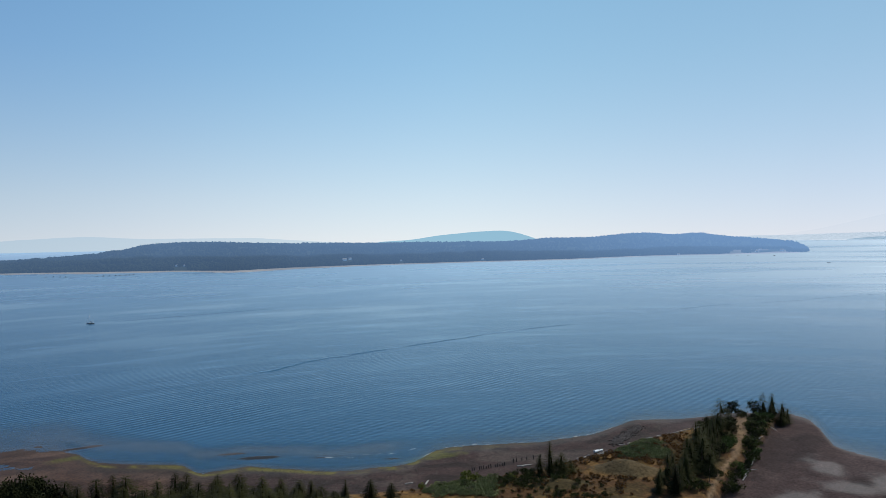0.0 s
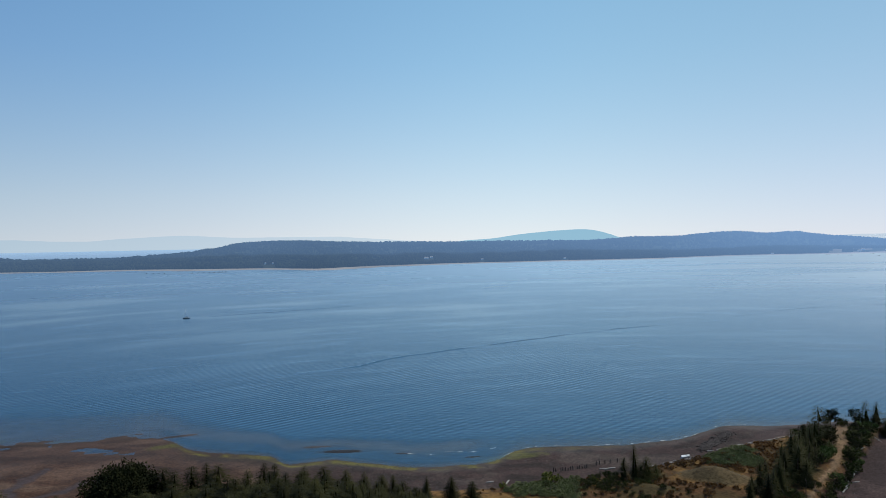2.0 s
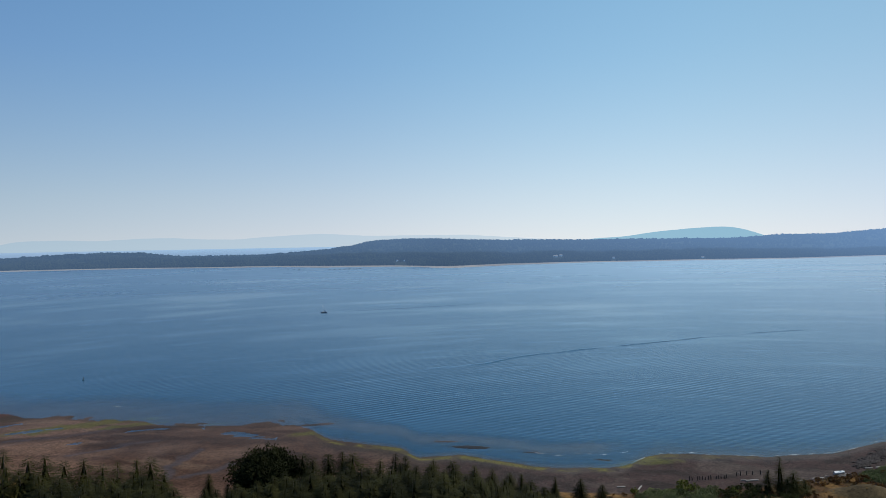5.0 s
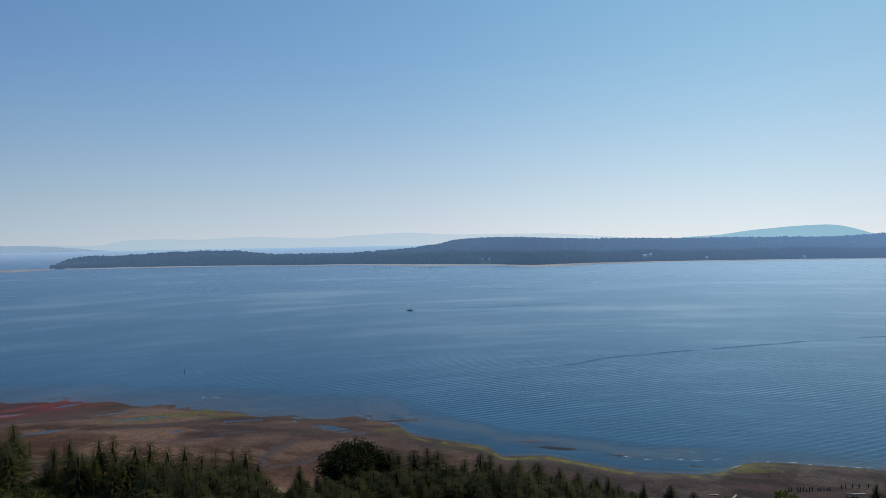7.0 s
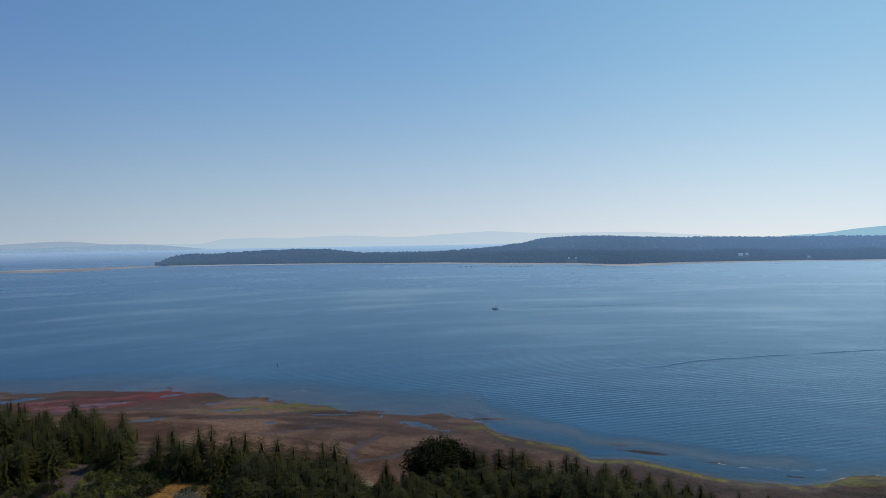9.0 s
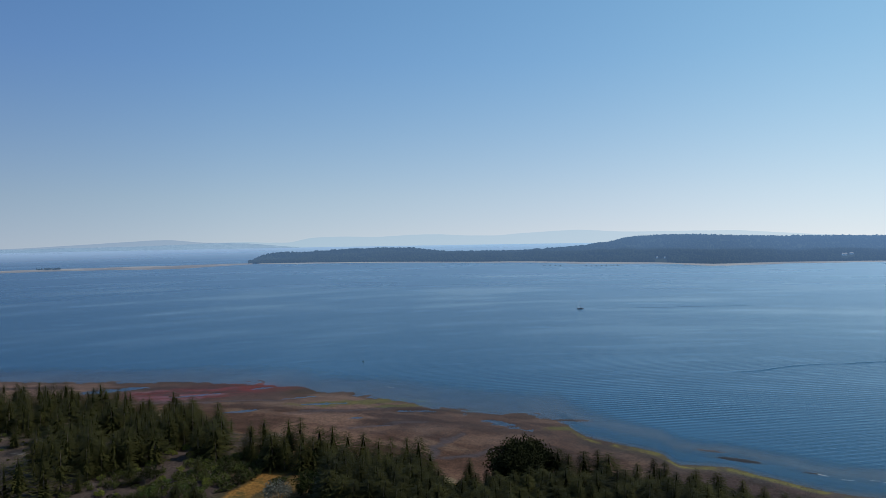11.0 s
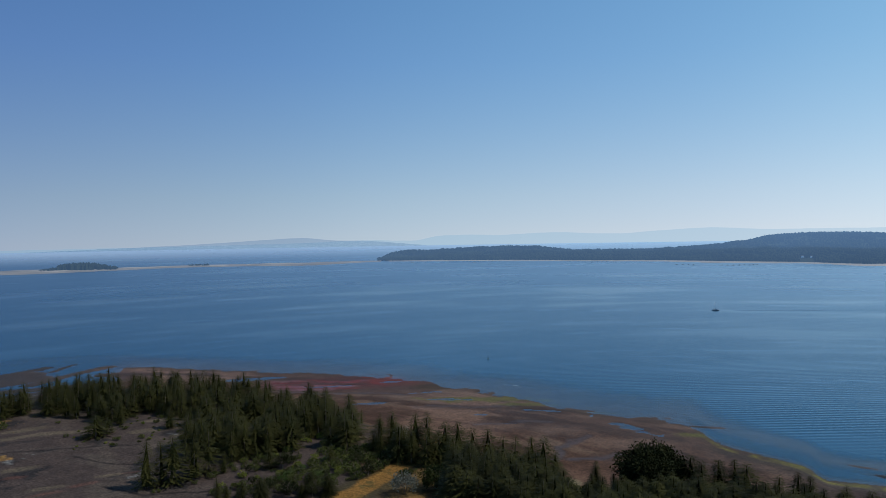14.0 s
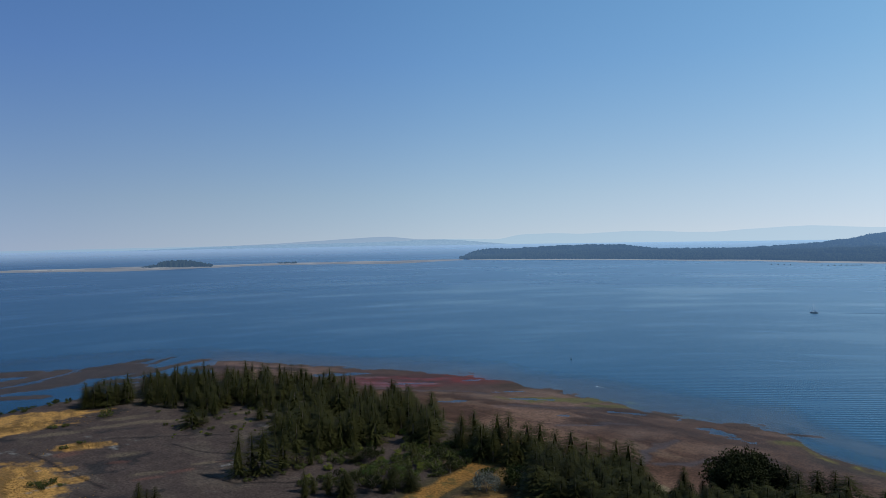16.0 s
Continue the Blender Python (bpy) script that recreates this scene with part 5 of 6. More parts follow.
for a, r, hh, st in ((70.7, 241, 16.0, 1.45), (68.8, 243, 15.5, 1.4), (67.3, 245, 14.5, 1.4), (66.2, 250, 15.0, 1.4), (69.7, 246, 14, 1.3), (74.0, 316, 9.0, 2.1), (73.2, 320, 6.5, 1.9), (72.4, 331, 11, 1.6), (54.4, 305, 6.5, 1.0), (55.3, 309, 6.8, 1.0), (54.9, 308, 5.0, 1.0),
                     (61.9, 352, 13, 1.0), (57.8, 300, 15.5, 1.0), (58.6, 302, 13, 1.0), (57.2, 301, 12, 1.0), (53.0, 258, 14.5, 1.0), (77.9, 215, 11, 1.1), (76.8, 214, 9.0, 1.1), (77.4, 217, 8.0, 1.0), (69.0, 316, 8.5, 1.7), (67.5, 318, 8, 1.6), (65.4, 312, 9, 1.2), (64.5, 258, 12, 1.1), (63.6, 262, 13, 1.1)):
    grow(FIRS, a, r, hh, st)
scatter(SHRUBS, 54.5, 66, 222, 262, 110, 1.6, 3.6, 2.4, lambda a, r: clearing(a, r) and off_strip(a, r), 1.1)
scatter(FIRS, 55.5, 66, 214, 250, 90, 3, 8, 3.2, lambda a, r: clearing(a, r) and off_strip(a, r), 1.4)
scatter(ALDERS, 55.5, 66, 214, 250, 60, 2.5, 6, 3.0, lambda a, r: clearing(a, r) and off_strip(a, r), 1.2)
scatter(BROOMS, 55.5, 66, 232, 290, 60, 1.6, 3.2, 2.6, off_strip)
scatter(SHRUBS, 62, 76, 296, 345, 60, 0.8, 2.2, 3.0)
scatter(BROOMS, 66, 76, 300, 340, 26, 0.7, 1.6, 3.0)
scatter(SHRUBS, 78, 88, 376, 400, 90, 1.2, 2.8, 2.0, lambda a, r: r > float(LAND(a)) - 14 - max(0, 80.5 - a) * 8 and a > 80.8)
for a, r, hh in ((80.1, 352, 4.2), (76.4, 350, 1.2), (84.4, 262, 2.6), (83.6, 262, 2.2), (84.0, 258, 1.8), (83.4, 340, 2.0), (82.6, 341, 1.6), (82.7, 303, 1.7), (81.6, 308, 1.6), (70, 236, 1.4), (67.2, 240, 1.3), (82.9, 258, 1.4)):
    grow(SHRUBS, a, r, hh, 1.4)
scatter(FIRS, 52, 62, 222, 258, 46, 2.5, 6.0, 3.0, lambda a, r: clearing(a, r) and off_strip(a, r), 1.4)
scatter(SHRUBS, 50.2, 57, 226, 264, 130, 1.4, 3.8, 1.9, off_strip, 1.25)
scatter(BRIGHTS, 54, 62, 228, 250, 60, 1.6, 3.4, 2.2, lambda a, r: clearing(a, r) and off_strip(a, r), 1.1)
scatter(ALDERS, 50.5, 57, 232, 264, 60, 3, 6, 3.0, off_strip, 1.2)
scatter(FIRS, 50.5, 57, 240, 268, 40, 4, 9, 3.4, off_strip, 1.3)
# above the gravel beach and on the spit
keep_beach = lambda a, r: r < float(LAND(a)) - 1 and r > float(BANK(a)) + 3 and math.hypot((a + 14.2) * 4.1 / 15, (r - 236) / 9) > 1.0
scatter(BRAMBLES, -3.8, 1.5, 208, 228, 110, 1.0, 1.9, 1.8, keep_beach)
scatter(BRAMBLES, -17.2, -13.8, 250, 272, 90, 1.0, 1.8, 1.5, keep_beach)
scatter(SHRUBS, -7.5, 0.5, 214, 232, 64, 1.4, 2.8, 2.0, keep_beach)
scatter(DRYS, -19.5, -7.5, 224, 285, 1500, 0.5, 1.5, 1.4, keep_beach, 1.15)
scatter(SHRUBS, -20, -8.5, 224, 285, 130, 0.8, 2.2, 1.8, keep_beach)
scatter(SHRUBS, -13, -3.5, 200, 226, 70, 0.8, 2.4, 2.0, keep_beach)
scatter(DRYS, -15, -2, 200, 232, 260, 0.5, 1.4, 1.5, keep_beach, 1.15)
scatter(DRYS, -1, 5, 208, 220, 26, 0.5, 1.2, 1.6, keep_beach)
for a, r, hh, st in ((-8.4, 229, 11.0, 1.25), (-9.3, 228, 7.5, 1.6), (-7.5, 229, 7.0, 1.6), (-10.0, 230, 5.0, 1.6), (-8.9, 226, 6, 1.6), (8.2, 199, 9, 1.0)):
    grow(FIRS, a, r, hh, st)
for a, r, hh in ((-1.6, 226, 3.8), (-2.4, 227, 2.6), (-0.9, 222, 2.0), (2.0, 220, 2.6), (-5.2, 224, 2.6)):
    grow(BROOMS, a, r, hh)
# firs and alders along the path on the spit
for x, y, hh, st in ((104, 266, 14, 1.3), (101, 262, 11, 1.2), (97, 256, 11, 1.2), (99, 267, 8, 1.3), (84, 236, 13.5, 1.2), (82, 226, 13, 1.25), (77, 223, 12, 1.2), (73, 215, 11, 1.3), (88, 244, 11, 1.2), (79, 231, 11, 1.2), (70, 211, 9, 1.3),
                     (91, 250, 9.5, 1.3), (67, 206, 9, 1.2), (64, 211, 7, 1.3), (69, 220, 8, 1.3), (62, 206, 7, 1.3), (72, 225, 8, 1.2), (87, 231, 8, 1.3), (90.5, 239, 9, 1.1), (95, 247, 8, 1.1), (84, 224, 8, 1.2), (94, 252, 8, 1.2), (134, 298, 11.5, 1.1), (136.5, 295, 10.5, 1.2), (140, 293, 10, 1.2), (142.5, 294, 6.5, 1.3), (138, 290, 6.5, 1.5), (134.5, 292, 7, 1.3)):
    taken.append((x, y))
    FIRS.plant(x, y, hh, rng, None, st)
for x, y, hh, st in ((124, 306, 7.8, 1.15), (121, 303, 5.0, 1.2), (133.4, 305, 7.6, 1.15), (131, 297, 5.0, 1.2), (109, 270, 7, 1.1), (107, 263, 6, 1.1), (93, 240, 6, 1.2), (81, 217, 6, 1.1)):
    taken.append((x, y))
    ALDERS.plant(x, y, hh, rng, None, st)
for x, y, hh in ((129, 308.5, 3.6), (127, 303, 3.0), (100.6, 251, 4.8), (98, 248, 4.4), (103, 255, 4.6), (96, 244, 4.0), (114, 280, 3.0), (111, 275, 3.4), (85, 222, 3.0), (77, 211, 2.6)):
    taken.append((x, y))
    (SHRUBS if y > 296 or y < 240 else BRIGHTS).plant(x, y, hh, rng, None, 1.0)
# hedge between the path and the bank of the spit
for _ in range(330):
    y = rng.uniform(212, 300)
    path_x = float(np.interp(y, [200, 216, 233, 241, 261, 290, 306], [74, 82, 92.5, 98.5, 109, 121.5, 130]))
    bank_x = float(np.interp(y, [205, 224, 240, 262, 283, 300], [80, 92, 102, 114, 127, 140]))
    x = rng.uniform(path_x + 3.6, bank_x + 1.5)
    if x < bank_x + 1.5 and free(x, y, 1.7):
        u = rng.rand()
        (SHRUBS if u < 0.4 else BRIGHTS if u < 0.55 else ALDERS).plant(x, y, rng.uniform(2.2, 4.2), rng, None, 1.15)
# undergrowth between the firs and the path
for _ in range(120):
    y = rng.uniform(208, 286)
    x = float(np.interp(y, [200, 216, 233, 241, 261, 290, 306], [74, 82, 92.5, 98.5, 109, 121.5, 130])) - rng.uniform(4.6, 15)
    if free(x, y, 2.0):
        (SHRUBS if rng.rand() < 0.6 else ALDERS).plant(x, y, rng.uniform(2, 4.5), rng, None, 1.2)
# single plants that stand out
bx, by = (float(v) for v in polar(31.4, 214))
make_broadleaf("maple_tree", 18.5, 11.0, 401, pose(bx, by, 2.2), "huge rounded dark maple at the edge of the flats", LEAVES, 250, 105, 0.43, 0.0)
sx, sy = (float(v) for v in polar(51.0, 214))
make_shrub("silver_shrub", 8.5, 5.0, 402, pose(sx, sy, ground_at(sx, sy)), "tall silvery-grey willow beside dry grass", SILVER, 46, 40, 0.3)
sx, sy = (float(v) for v in polar(48.5, 217))
make_broadleaf("willow_tree", 8.0, 5.5, 403, pose(sx, sy, ground_at(sx, sy)), "round olive-green willow beside dry grass", SHRUB, 60, 40, 0.35, 0.0)
sx, sy = (float(v) for v in polar(51.4, 262))
make_bare_tree(10.0, 4.0, 404, pose(sx, sy, ground_at(sx, sy)), "leafless grey tree among dark firs")
sx, sy = (float(v) for v in polar(45.2, 236))
make_bare_tree(8.0, 3.4, 405, pose(sx, sy, ground_at(sx, sy)), "leafless grey tree in the thicket")
FIRS.grow_all(300, "fir_wood", "dense dark green fir wood on the cinder point")
for kind in (ALDERS, SHRUBS, BRIGHTS, BROOMS, BRAMBLES, DRYS):
    kind.grow_all(300, "scrub", "low scrub on rough ground")


# ---- small things ----
def block(size, at=(0, 0, 0), bevel=0.03):
    bm = bmesh.new()
    bmesh.ops.create_cube(bm, size=1.0)
    bmesh.ops.scale(bm, vec=size, verts=bm.verts)
    if bevel:
        bmesh.ops.bevel(bm, geom=bm.edges[:], offset=bevel, segments=2, affect="EDGES")
    bmesh.ops.translate(bm, vec=at, verts=bm.verts)
    return bm


def hull(length, beam, deep, deck):
    """A boat's shell with a fine bow, a transom and a sheer; the bow points to +x."""
    v, f, n = [], [], 14
    for i in range(n + 1):
        u = i / n
        x = length * (u - 0.5)
        w = beam * 0.5 * (1 - max(0, (u - 0.45) / 0.55) ** 2.2) * (0.82 + 0.18 * min(1, u / 0.3))
        top = deck * (1 + 0.35 * max(0, u - 0.4) ** 1.5)
        keel = -deep * (1 - max(0, (u - 0.6) / 0.4) ** 2)
        for y, z in ((-w, top), (-w * 0.86, top * 0.25), (-w * 0.4, keel * 0.7), (0, keel), (w * 0.4, keel * 0.7), (w * 0.86, top * 0.25), (w, top), (0, top + 0.04)):
            v.append((x, y, z))
    for i in range(n):
        for j in range(8):
            a, b = i * 8 + j, i * 8 + (j + 1) % 8
            f += [(a, a + 8, b + 8), (a, b + 8, b)]
    f += [(0, j, j + 1) for j in range(1, 7)]
    return np.array(v, float), np.array(f)


def sailboat(m):
    ob = new("sailboat")
    part("hull", hull(9.6, 2.8, 0.7, 0.85), HULL, ob, "grey-blue hull")
    part("deck", block((6.6, 2.0, 0.08), (-0.6, 0, 0.94), 0.02), WHITE, ob, "white deck")
    cabin = part("cabin", block((3.6, 1.9, 0.75), (0.3, 0, 1.3), 0.15), WHITE, ob, "white cabin top")
    for x in (-0.7, 0.3, 1.3):
        for y in (-0.965, 0.965):
            part("window", block((0.6, 0.04, 0.24), (x, y, 1.36), 0.01), GLASS_DARK, cabin, "dark cabin window")
    part("sprayhood", block((1.2, 1.8, 0.8), (-1.9, 0, 1.6), 0.25), SAIL, ob, "blue canvas hood")
    part("mast", tube([(0.9, 0, 1.2), (0.9, 0, 7), (0.9, 0, 12.6)], [0.11, 0.1, 0.06], 8), ALU, ob)
    part("boom", tube([(0.8, 0, 2.9), (-3.4, 0, 3.0)], [0.09, 0.08], 8), ALU, ob)
    part("sail_cover", tube([(0.7, 0, 3.1), (-1.5, 0, 3.16), (-3.3, 0, 3.12)], [0.26, 0.2, 0.12], 8), SAIL, ob, "furled sail in a blue cover")
    part("spreader", tube([(0.9, -1.0, 7.4), (0.9, 1.0, 7.4)], [0.04, 0.04], 5), ALU, ob)
    for end in ((4.6, 0, 1.6), (-4.6, 0, 1.3), (0.7, 1.4, 1.3), (0.7, -1.4, 1.3)):
        part("stay", tube([(0.9, 0, 12.4), end], [0.025, 0.025], 4), ALU, ob)
    part("furled_jib", tube([(4.4, 0, 1.9), (1.2, 0, 11.4)], [0.12, 0.06], 6), WHITE, ob)
    part("outboard", block((0.4, 0.35, 0.9), (-4.95, 0.5, 0.7), 0.06), PILE, ob)
    ob.matrix_basis = m
    return tagged(ob, "grey-blue sailboat under engine with its sails furled", "sailboat")


def motor_boat(m, label, size=1.0, canopy=False):
    ob = new("motor_boat")
    part("hull", hull(4.6, 1.7, 0.3, 0.6), WHITE, ob)
    part("deck", block((1.6, 1.2, 0.08), (1.0, 0, 0.68), 0.02), WHITE, ob)
    part("windscreen", block((0.06, 1.0, 0.22), (0.35, 0, 0.86), 0.01), GLASS_DARK, ob, "dark windscreen")
    part("thwart", block((0.4, 1.3, 0.1), (-0.8, 0, 0.62), 0.02), WHITE, ob)
    part("outboard", block((0.35, 0.3, 0.8), (-2.45, 0, 0.55), 0.05), PILE, ob, "black outboard engine")
    if canopy:
        part("canopy", block((2.0, 1.4, 0.1), (-0.4, 0, 1.6), 0.04), WHITE, ob)
    ob.matrix_basis = m @ Matrix.Scale(size, 4)
    return tagged(ob, label, "boat")


def buoy(m):
    ob = new("channel_buoy")
    part("float", tube([(0, 0, -0.4), (0, 0, 0.1), (0, 0, 0.6), (0, 0, 0.75)], [0.5, 0.8, 0.75, 0.2], 12), MARK, ob)
    part("mast", tube([(0, 0, 0.6), (0, 0, 2.7)], [0.09, 0.07], 6), PILE, ob)
    part("top_mark", tube([(0, 0, 2.4), (0, 0, 2.5), (0, 0, 3.3)], [0.42, 0.42, 0.04], 8), PILE, ob, "dark cone top mark")
    ob.matrix_basis = m
    return tagged(ob, "small dark channel buoy with a cone top mark", "buoy")


def log(p, q, r, label="bleached driftwood log stranded above the tide"):
    mid = [(a + b) / 2 for a, b in zip(p, q)]
    rg = np.random.RandomState(int(abs(p[0] * 31 + q[1] * 17)) % 9999)
    bend = rg.uniform(-0.25, 0.25, 2)
    v, f = tube([p, (mid[0] + bend[0], mid[1] + bend[1], mid[2] + 0.05), q], [r * 1.15, r, r * 0.7], 8)
    caps = [(0, j + 1, j) for j in range(1, 7)] + [(16, 16 + j, 17 + j) for j in range(1, 7)]
    ob = part("driftwood_log", (v, np.concatenate([f, np.array(caps)])), DRIFT)
    return tagged(ob, label, "log", "driftwood on the beach")


def lay_log(x, y, length, turn, r, tilt=0.0):
    a = radians(turn)
    dx, dy = math.cos(a) * length / 2, math.sin(a) * length / 2
    z0, z1 = ground_at(x - dx, y - dy) + r * 0.8, ground_at(x + dx, y + dy) + r * 0.8 + tilt
    log((x - dx, y - dy, z0), (x + dx, y + dy, z1), r)


def raft(m, length):
    ob = new("oyster_raft")
    part("deck", block((length, 3.0, 0.25), (0, 0, 0.75), 0.03), RAFT, ob)
    for k in (-0.38, 0, 0.38):
        part("float", tube([(length * k, -1.8, 0.25), (length * k, 1.8, 0.25)], [0.45, 0.45], 8), PILE, ob)
    if length < 10:
        part("shed", block((1.6, 1.6, 1.6), (length * 0.2, 0, 1.6), 0.05), RAFT, ob)
    ob.matrix_basis = m
    return tagged(ob, "dark oyster raft moored off the island", "raft", "oyster rafts")


def house(m, wide, deep, high, label):
    ob = new("house")
    part("wall", block((wide, deep, high), (0, 0, high / 2), 0.02), FAR_WHITE, ob)
    v = np.array([(-wide * 0.55, -deep * 0.58, high), (wide * 0.55, -deep * 0.58, high), (wide * 0.55, deep * 0.58, high), (-wide * 0.55, deep * 0.58, high), (-wide * 0.55, 0, high + deep * 0.4), (wide * 0.55, 0, high + deep * 0.4)], float)
    f = np.array([(0, 1, 5), (0, 5, 4), (2, 3, 4), (2, 4, 5), (0, 4, 3), (1, 2, 5), (0, 3, 2), (0, 2, 1)])
    part("roof", (v, f), FAR_ROOF, ob)
    for k in (-0.3, 0, 0.3):
        part("window", block((wide * 0.14, 0.1, high * 0.35), (wide * k, -deep / 2 - 0.03, high * 0.55), 0), FAR_GLASS, ob)
    ob.matrix_basis = m
    # walls, roof and windows get the same painted haze glow
    for o in ob.children:
        pts = [ob.matrix_basis @ v.co for v in o.data.vertices]
        az, r = heading(np.array([p.x for p in pts]), np.array([p.y for p in pts]))
        attribute(o.data, "air", (1 - np.exp(-(r / 3900.0) ** 1.9)) / 0.4 * 1.2)
    return tagged(ob, label, "house", "houses on the island shore")


def wake(name, pairs, width, high, label, ridges=3, least=0.1):
    """A boat's old wake: a few low swells side by side along a smooth line, dying out at both ends."""
    line = curve_through(pairs)
    a0, a1 = pairs[0][0], pairs[-1][0]
    az = np.arange(min(a0, a1), max(a0, a1), 0.08)
    off = np.linspace(-width, width, 8 * ridges + 1)
    A, O = np.meshgrid(az, off, indexing="ij")
    x, y = polar(A, line(A) + O + 2.5 * (fbm(A * 6, A * 0, 8, 15) - 0.5) * 2)
    ends = smooth(0, 1.6, A - az[0]) * smooth(0, 1.6, az[-1] - A)
    lull = least + (1 - least) * smooth(0.32, 0.6, fbm(A * 5, A * 0 + 3, 9, 19))
    z = high * np.exp(-(O / width * 1.6) ** 2) * (0.5 + 0.5 * np.cos(O / width * np.pi * ridges)) * ends * lull + 0.012 - 0.05 * (np.abs(O) > width * 0.97)
    me = sheet(name, np.stack([x.ravel(), y.ravel(), z.ravel()], -1), len(az), len(off))
    attribute(me, "depth", np.full(len(me.vertices), 2.0))
    attribute(me, "ripple", np.full(len(me.vertices), 0.15))
    attribute(me, "air", np.zeros(len(me.vertices)))
    attribute(me, "far", np.full(len(me.vertices), 0.2))
    me.materials.append(WATER)
    tagged(new(name, me), label, "wake", kind="stuff")


bx, by = (float(v) for v in polar(26.6, 797))
sailboat(pose(bx, by, 0, 0, 0, 180 + 26.6 - 4) @ Matrix.Scale(0.74, 4))
wake("boat_wake", [(13, 868), (18, 836), (22.1, 812), (26.0, 799)], 2.2, 0.22, "thin wake trailing behind the sailboat", 1, 0.9)
wake("wake", [(-11, 662), (-10.2, 657), (-6.6, 620), (-2, 572), (2.6, 532), (7.6, 496), (9.4, 487), (11.2, 476), (13.8, 447), (18.5, 436)], 3.6, 0.2, "long dark wake curving across calm water", 3)
wake("wake", [(-34, 1110), (-32, 1076), (-26.2, 929), (-20.8, 851), (-17.5, 786), (-14.1, 691), (-13.4, 686)], 3.6, 0.2, "long dark wake curving across calm water", 2)
gx, gy = (float(v) for v in polar(44.09, 468))
buoy(pose(gx, gy, 0) @ Matrix.Scale(0.62, 4))
x0, y0 = 55.0, 254.4
motor_boat(pose(x0, y0, ground_at(x0, y0) + 0.22, 4, 0, 27), "white motor boat hauled out above the gravel beach", 0.85)
for a, r in ((50.08, 2420), (45.06, 2330), (49.2, 2450), (-28.6, 2148)):
    px, py = (float(v) for v in polar(a, r))
    motor_boat(pose(px, py, 0, 0, 0, a), "small white boat moored off the island", 1.7)
# old piles in the upper beach
for k in range(15):
    u = k / 14
    px, py = 8.6 + 11.4 * u + rng.uniform(-0.15, 0.15), 236.9 + 5.4 * u + rng.uniform(-0.15, 0.15)
    if k in (2, 9):
        continue
    hh = rng.uniform(0.8, 1.5)
    ob = part("timber_pile", tube([(0, 0, -0.4), (0, 0, hh * 0.5), (rng.uniform(-0.1, 0.1), 0, hh)], [0.2, 0.18, 0.15], 7), PILE)
    ob.matrix_basis = pose(px, py, ground_at(px, py))
    tagged(ob, "short black timber pile rotting in the gravel", "pile", "row of old piles")
for px, py in ((23.4, 245.9), (24.6, 246.6), (26.6, 247.9), (28.4, 248.6), (31.0, 249.8), (33.6, 251.2)):
    ob = part("timber_pile", tube([(0, 0, -0.4), (0, 0, 0.7), (0.05, 0, 1.3)], [0.19, 0.17, 0.14], 7), PILE)
    ob.matrix_basis = pose(px, py, ground_at(px, py))
    tagged(ob, "short black timber pile rotting in the gravel", "pile", "row of old piles")
# driftwood
lay_log(-6.4, 223.0, 3.4, 72, 0.28, 0.7)
lay_log(27.4, 240.6, 4.2, 25, 0.26)
lay_log(25.2, 240.4, 2.4, 8, 0.2)
lay_log(-12.0, 225.0, 2.6, 20, 0.2)
lay_log(64.8, 256.4, 2.6, 50, 0.25, 0.3)
for px, py, ln, tn, rr in ((96.5, 228, 6.0, 62, 0.28), (99.0, 232.5, 5.0, 60, 0.24), (101.6, 237.0, 6.5, 58, 0.26), (105.2, 242.5, 6.0, 60, 0.26), (108.2, 248.0, 5.0, 62, 0.2), (111.6, 254.6, 7.0, 61, 0.26), (114.5, 260.0, 4.5, 55, 0.22), (118.6, 266.0, 6.0, 58, 0.24),
                           (122.8, 273.0, 5.0, 62, 0.24), (127.0, 279.0, 4.0, 30, 0.22), (131.0, 282.0, 3.2, 10, 0.22), (103.2, 236.0, 3.0, 20, 0.18), (109.8, 254.0, 2.6, 140, 0.18)):
    lay_log(px, py, ln * 0.9, tn + rng.uniform(-9, 9), rr * 0.75)
for k in range(16):
    u = k / 15
    px, py = 66 + 36 * u + rng.uniform(-0.8, 0.8), 262.5 + 15.5 * u + rng.uniform(-0.8, 0.8) + 2.5 * math.sin(u * 3.1)
    lay_log(px, py, rng.uniform(1.6, 4.2), rng.uniform(10, 35), rng.uniform(0.14, 0.24))
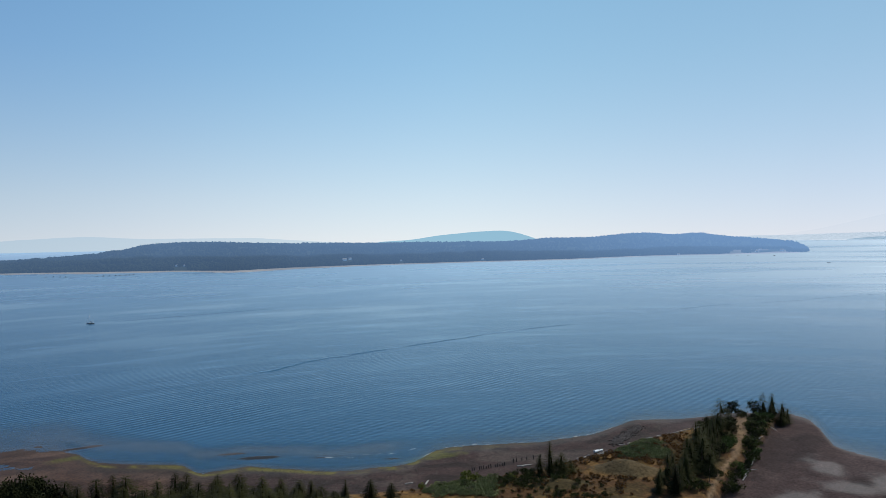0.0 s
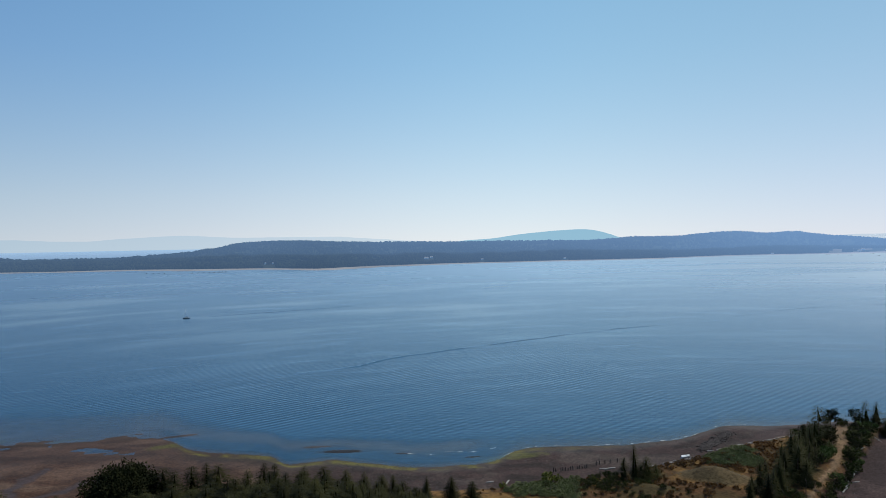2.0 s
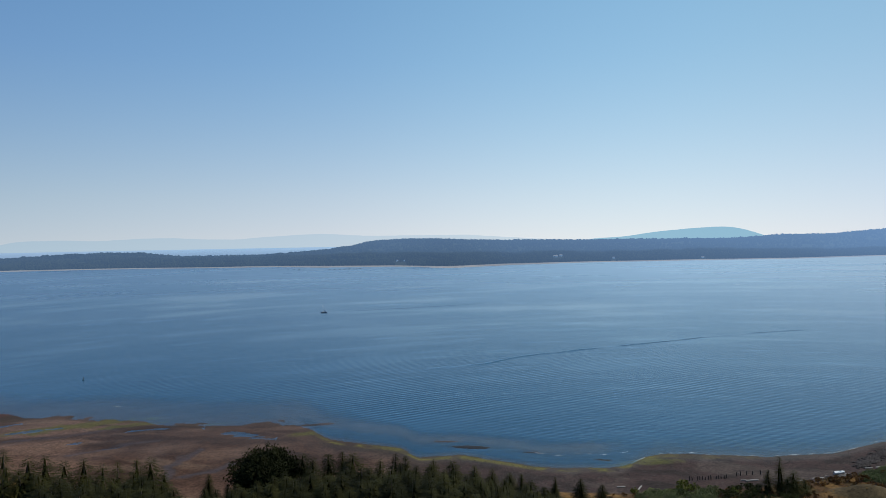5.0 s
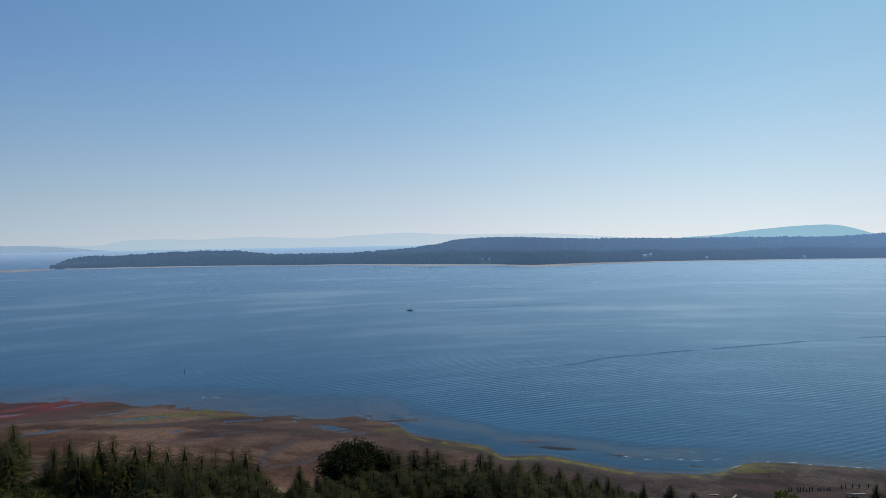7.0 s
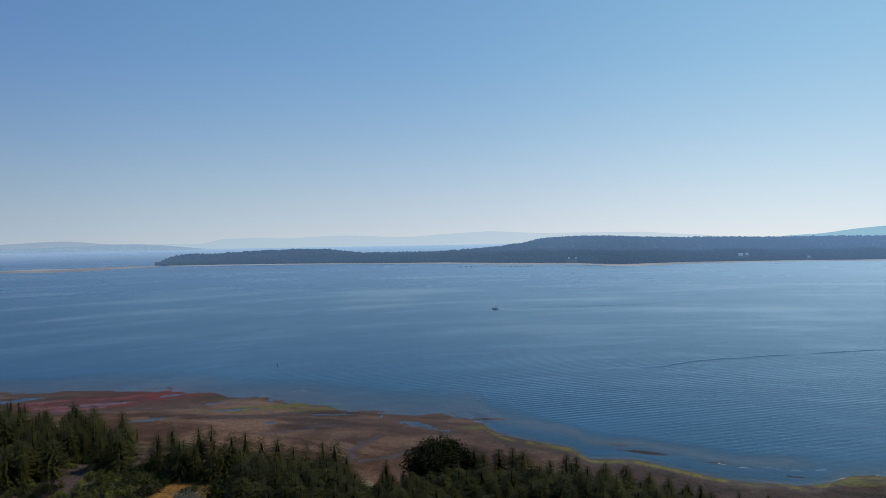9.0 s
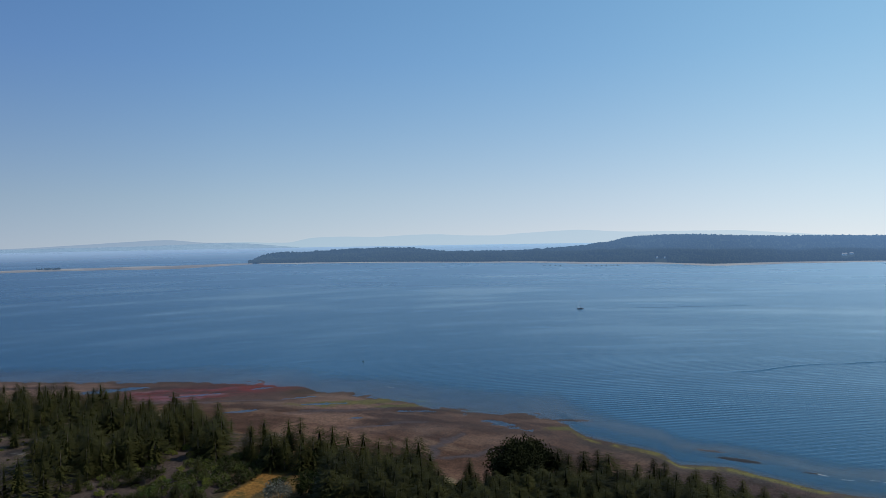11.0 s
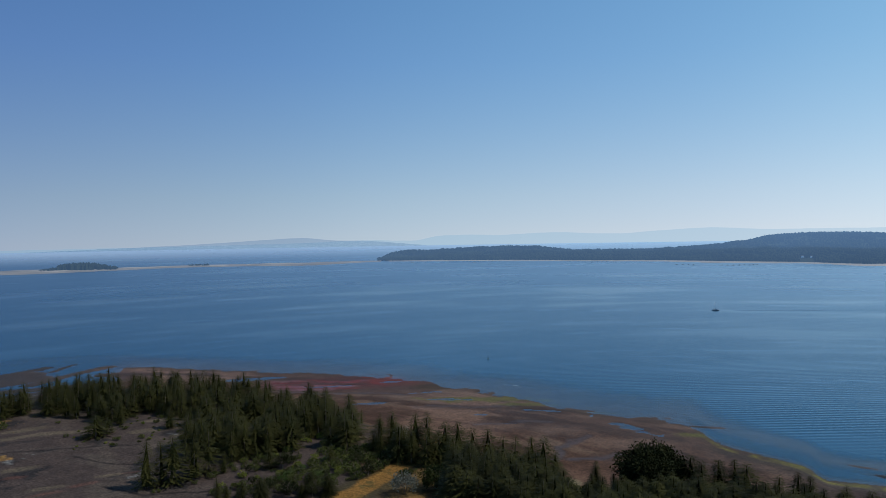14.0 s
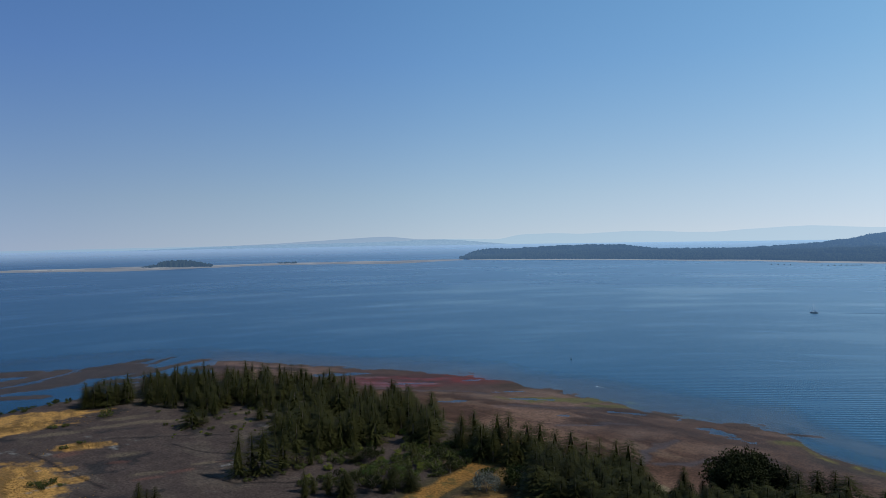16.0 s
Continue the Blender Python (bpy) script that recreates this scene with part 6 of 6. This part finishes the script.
for k in range(14):
    px, py = rng.uniform(38, 62), 0
    py = 241 + (px - 38) * 0.62 + rng.uniform(-1.2, 1.6)
    lay_log(px, py, rng.uniform(1.0, 3.0), rng.uniform(0, 60), rng.uniform(0.1, 0.18))
# rafts and houses across the sound
for a, r, ln in ((29.37, 2000, 7), (28.9, 1995, 5), (28.5, 1985, 6), (28.14, 1967, 7), (26.1, 1950, 5), (25.7, 1948, 4), (25.3, 1950, 5), (24.9, 1955, 5), (24.55, 1960, 6), (24.2, 1962, 7), (23.95, 1966, 5), (23.69, 1973, 8), (-22.0, 2899, 12), (-22.6, 2870, 11), (-23.36, 2810, 12), (-25.07, 2796, 7), (-24.7, 3040, 14)):
    px, py = (float(v) for v in polar(a, r))
    raft(pose(px, py, 0, 0, 0, a + rng.uniform(-6, 6)), ln)
for a, el, w, label in HOUSES:
    d = house_spot(a, el)
    px, py = (float(v) for v in polar(a, float(ISLE_SHORE(a)) + d))
    house(pose(px, py, float(isle(np.array([a]), np.array([d]))[0]) - 0.6, 0, 0, a + 12), w, w * 0.6, 4.5, label)



def foam(a0, a1, out, label):
    """A broken line of small breakers just off the water's edge."""
    g = np.random.RandomState(int(a0 * 10) + 500)
    v, f = [], []
    a = a0
    while a < a1:
        ln, w = g.uniform(0.8, 5.0), g.uniform(0.05, 0.2)
        r = float(SHORE(a)) + out + g.uniform(-0.8, 1.6)
        da = np.degrees(ln / r)
        k = len(v)
        for j in range(7):
            u = j / 6
            rr = float(SHORE(a + da * u)) + (r - float(SHORE(a))) + g.uniform(-0.12, 0.12)
            for side in (-1, 1):
                x, y = polar(a + da * u, rr + side * w * math.sin(math.pi * u))
                v.append((float(x), float(y), 0.05 + 0.05 * g.rand()))
            if j:
                f += [(k + 2 * j - 2, k + 2 * j - 1, k + 2 * j + 1, k + 2 * j)]
        a += da + g.uniform(0.0, 0.9)
    me = bpy.data.meshes.new("foam")
    me.from_pydata(v, [], f)
    me.materials.append(WHITE)
    tagged(new("foam", me), label, "foam", kind="stuff")


foam(-16.5, 1.5, 0.6, "thin broken line of white foam at the water's edge")
foam(41.6, 43.0, 27, "small white breakers over the outer bar")
foam(2.4, 9.5, 14.5, "small white breakers over the outer bar")
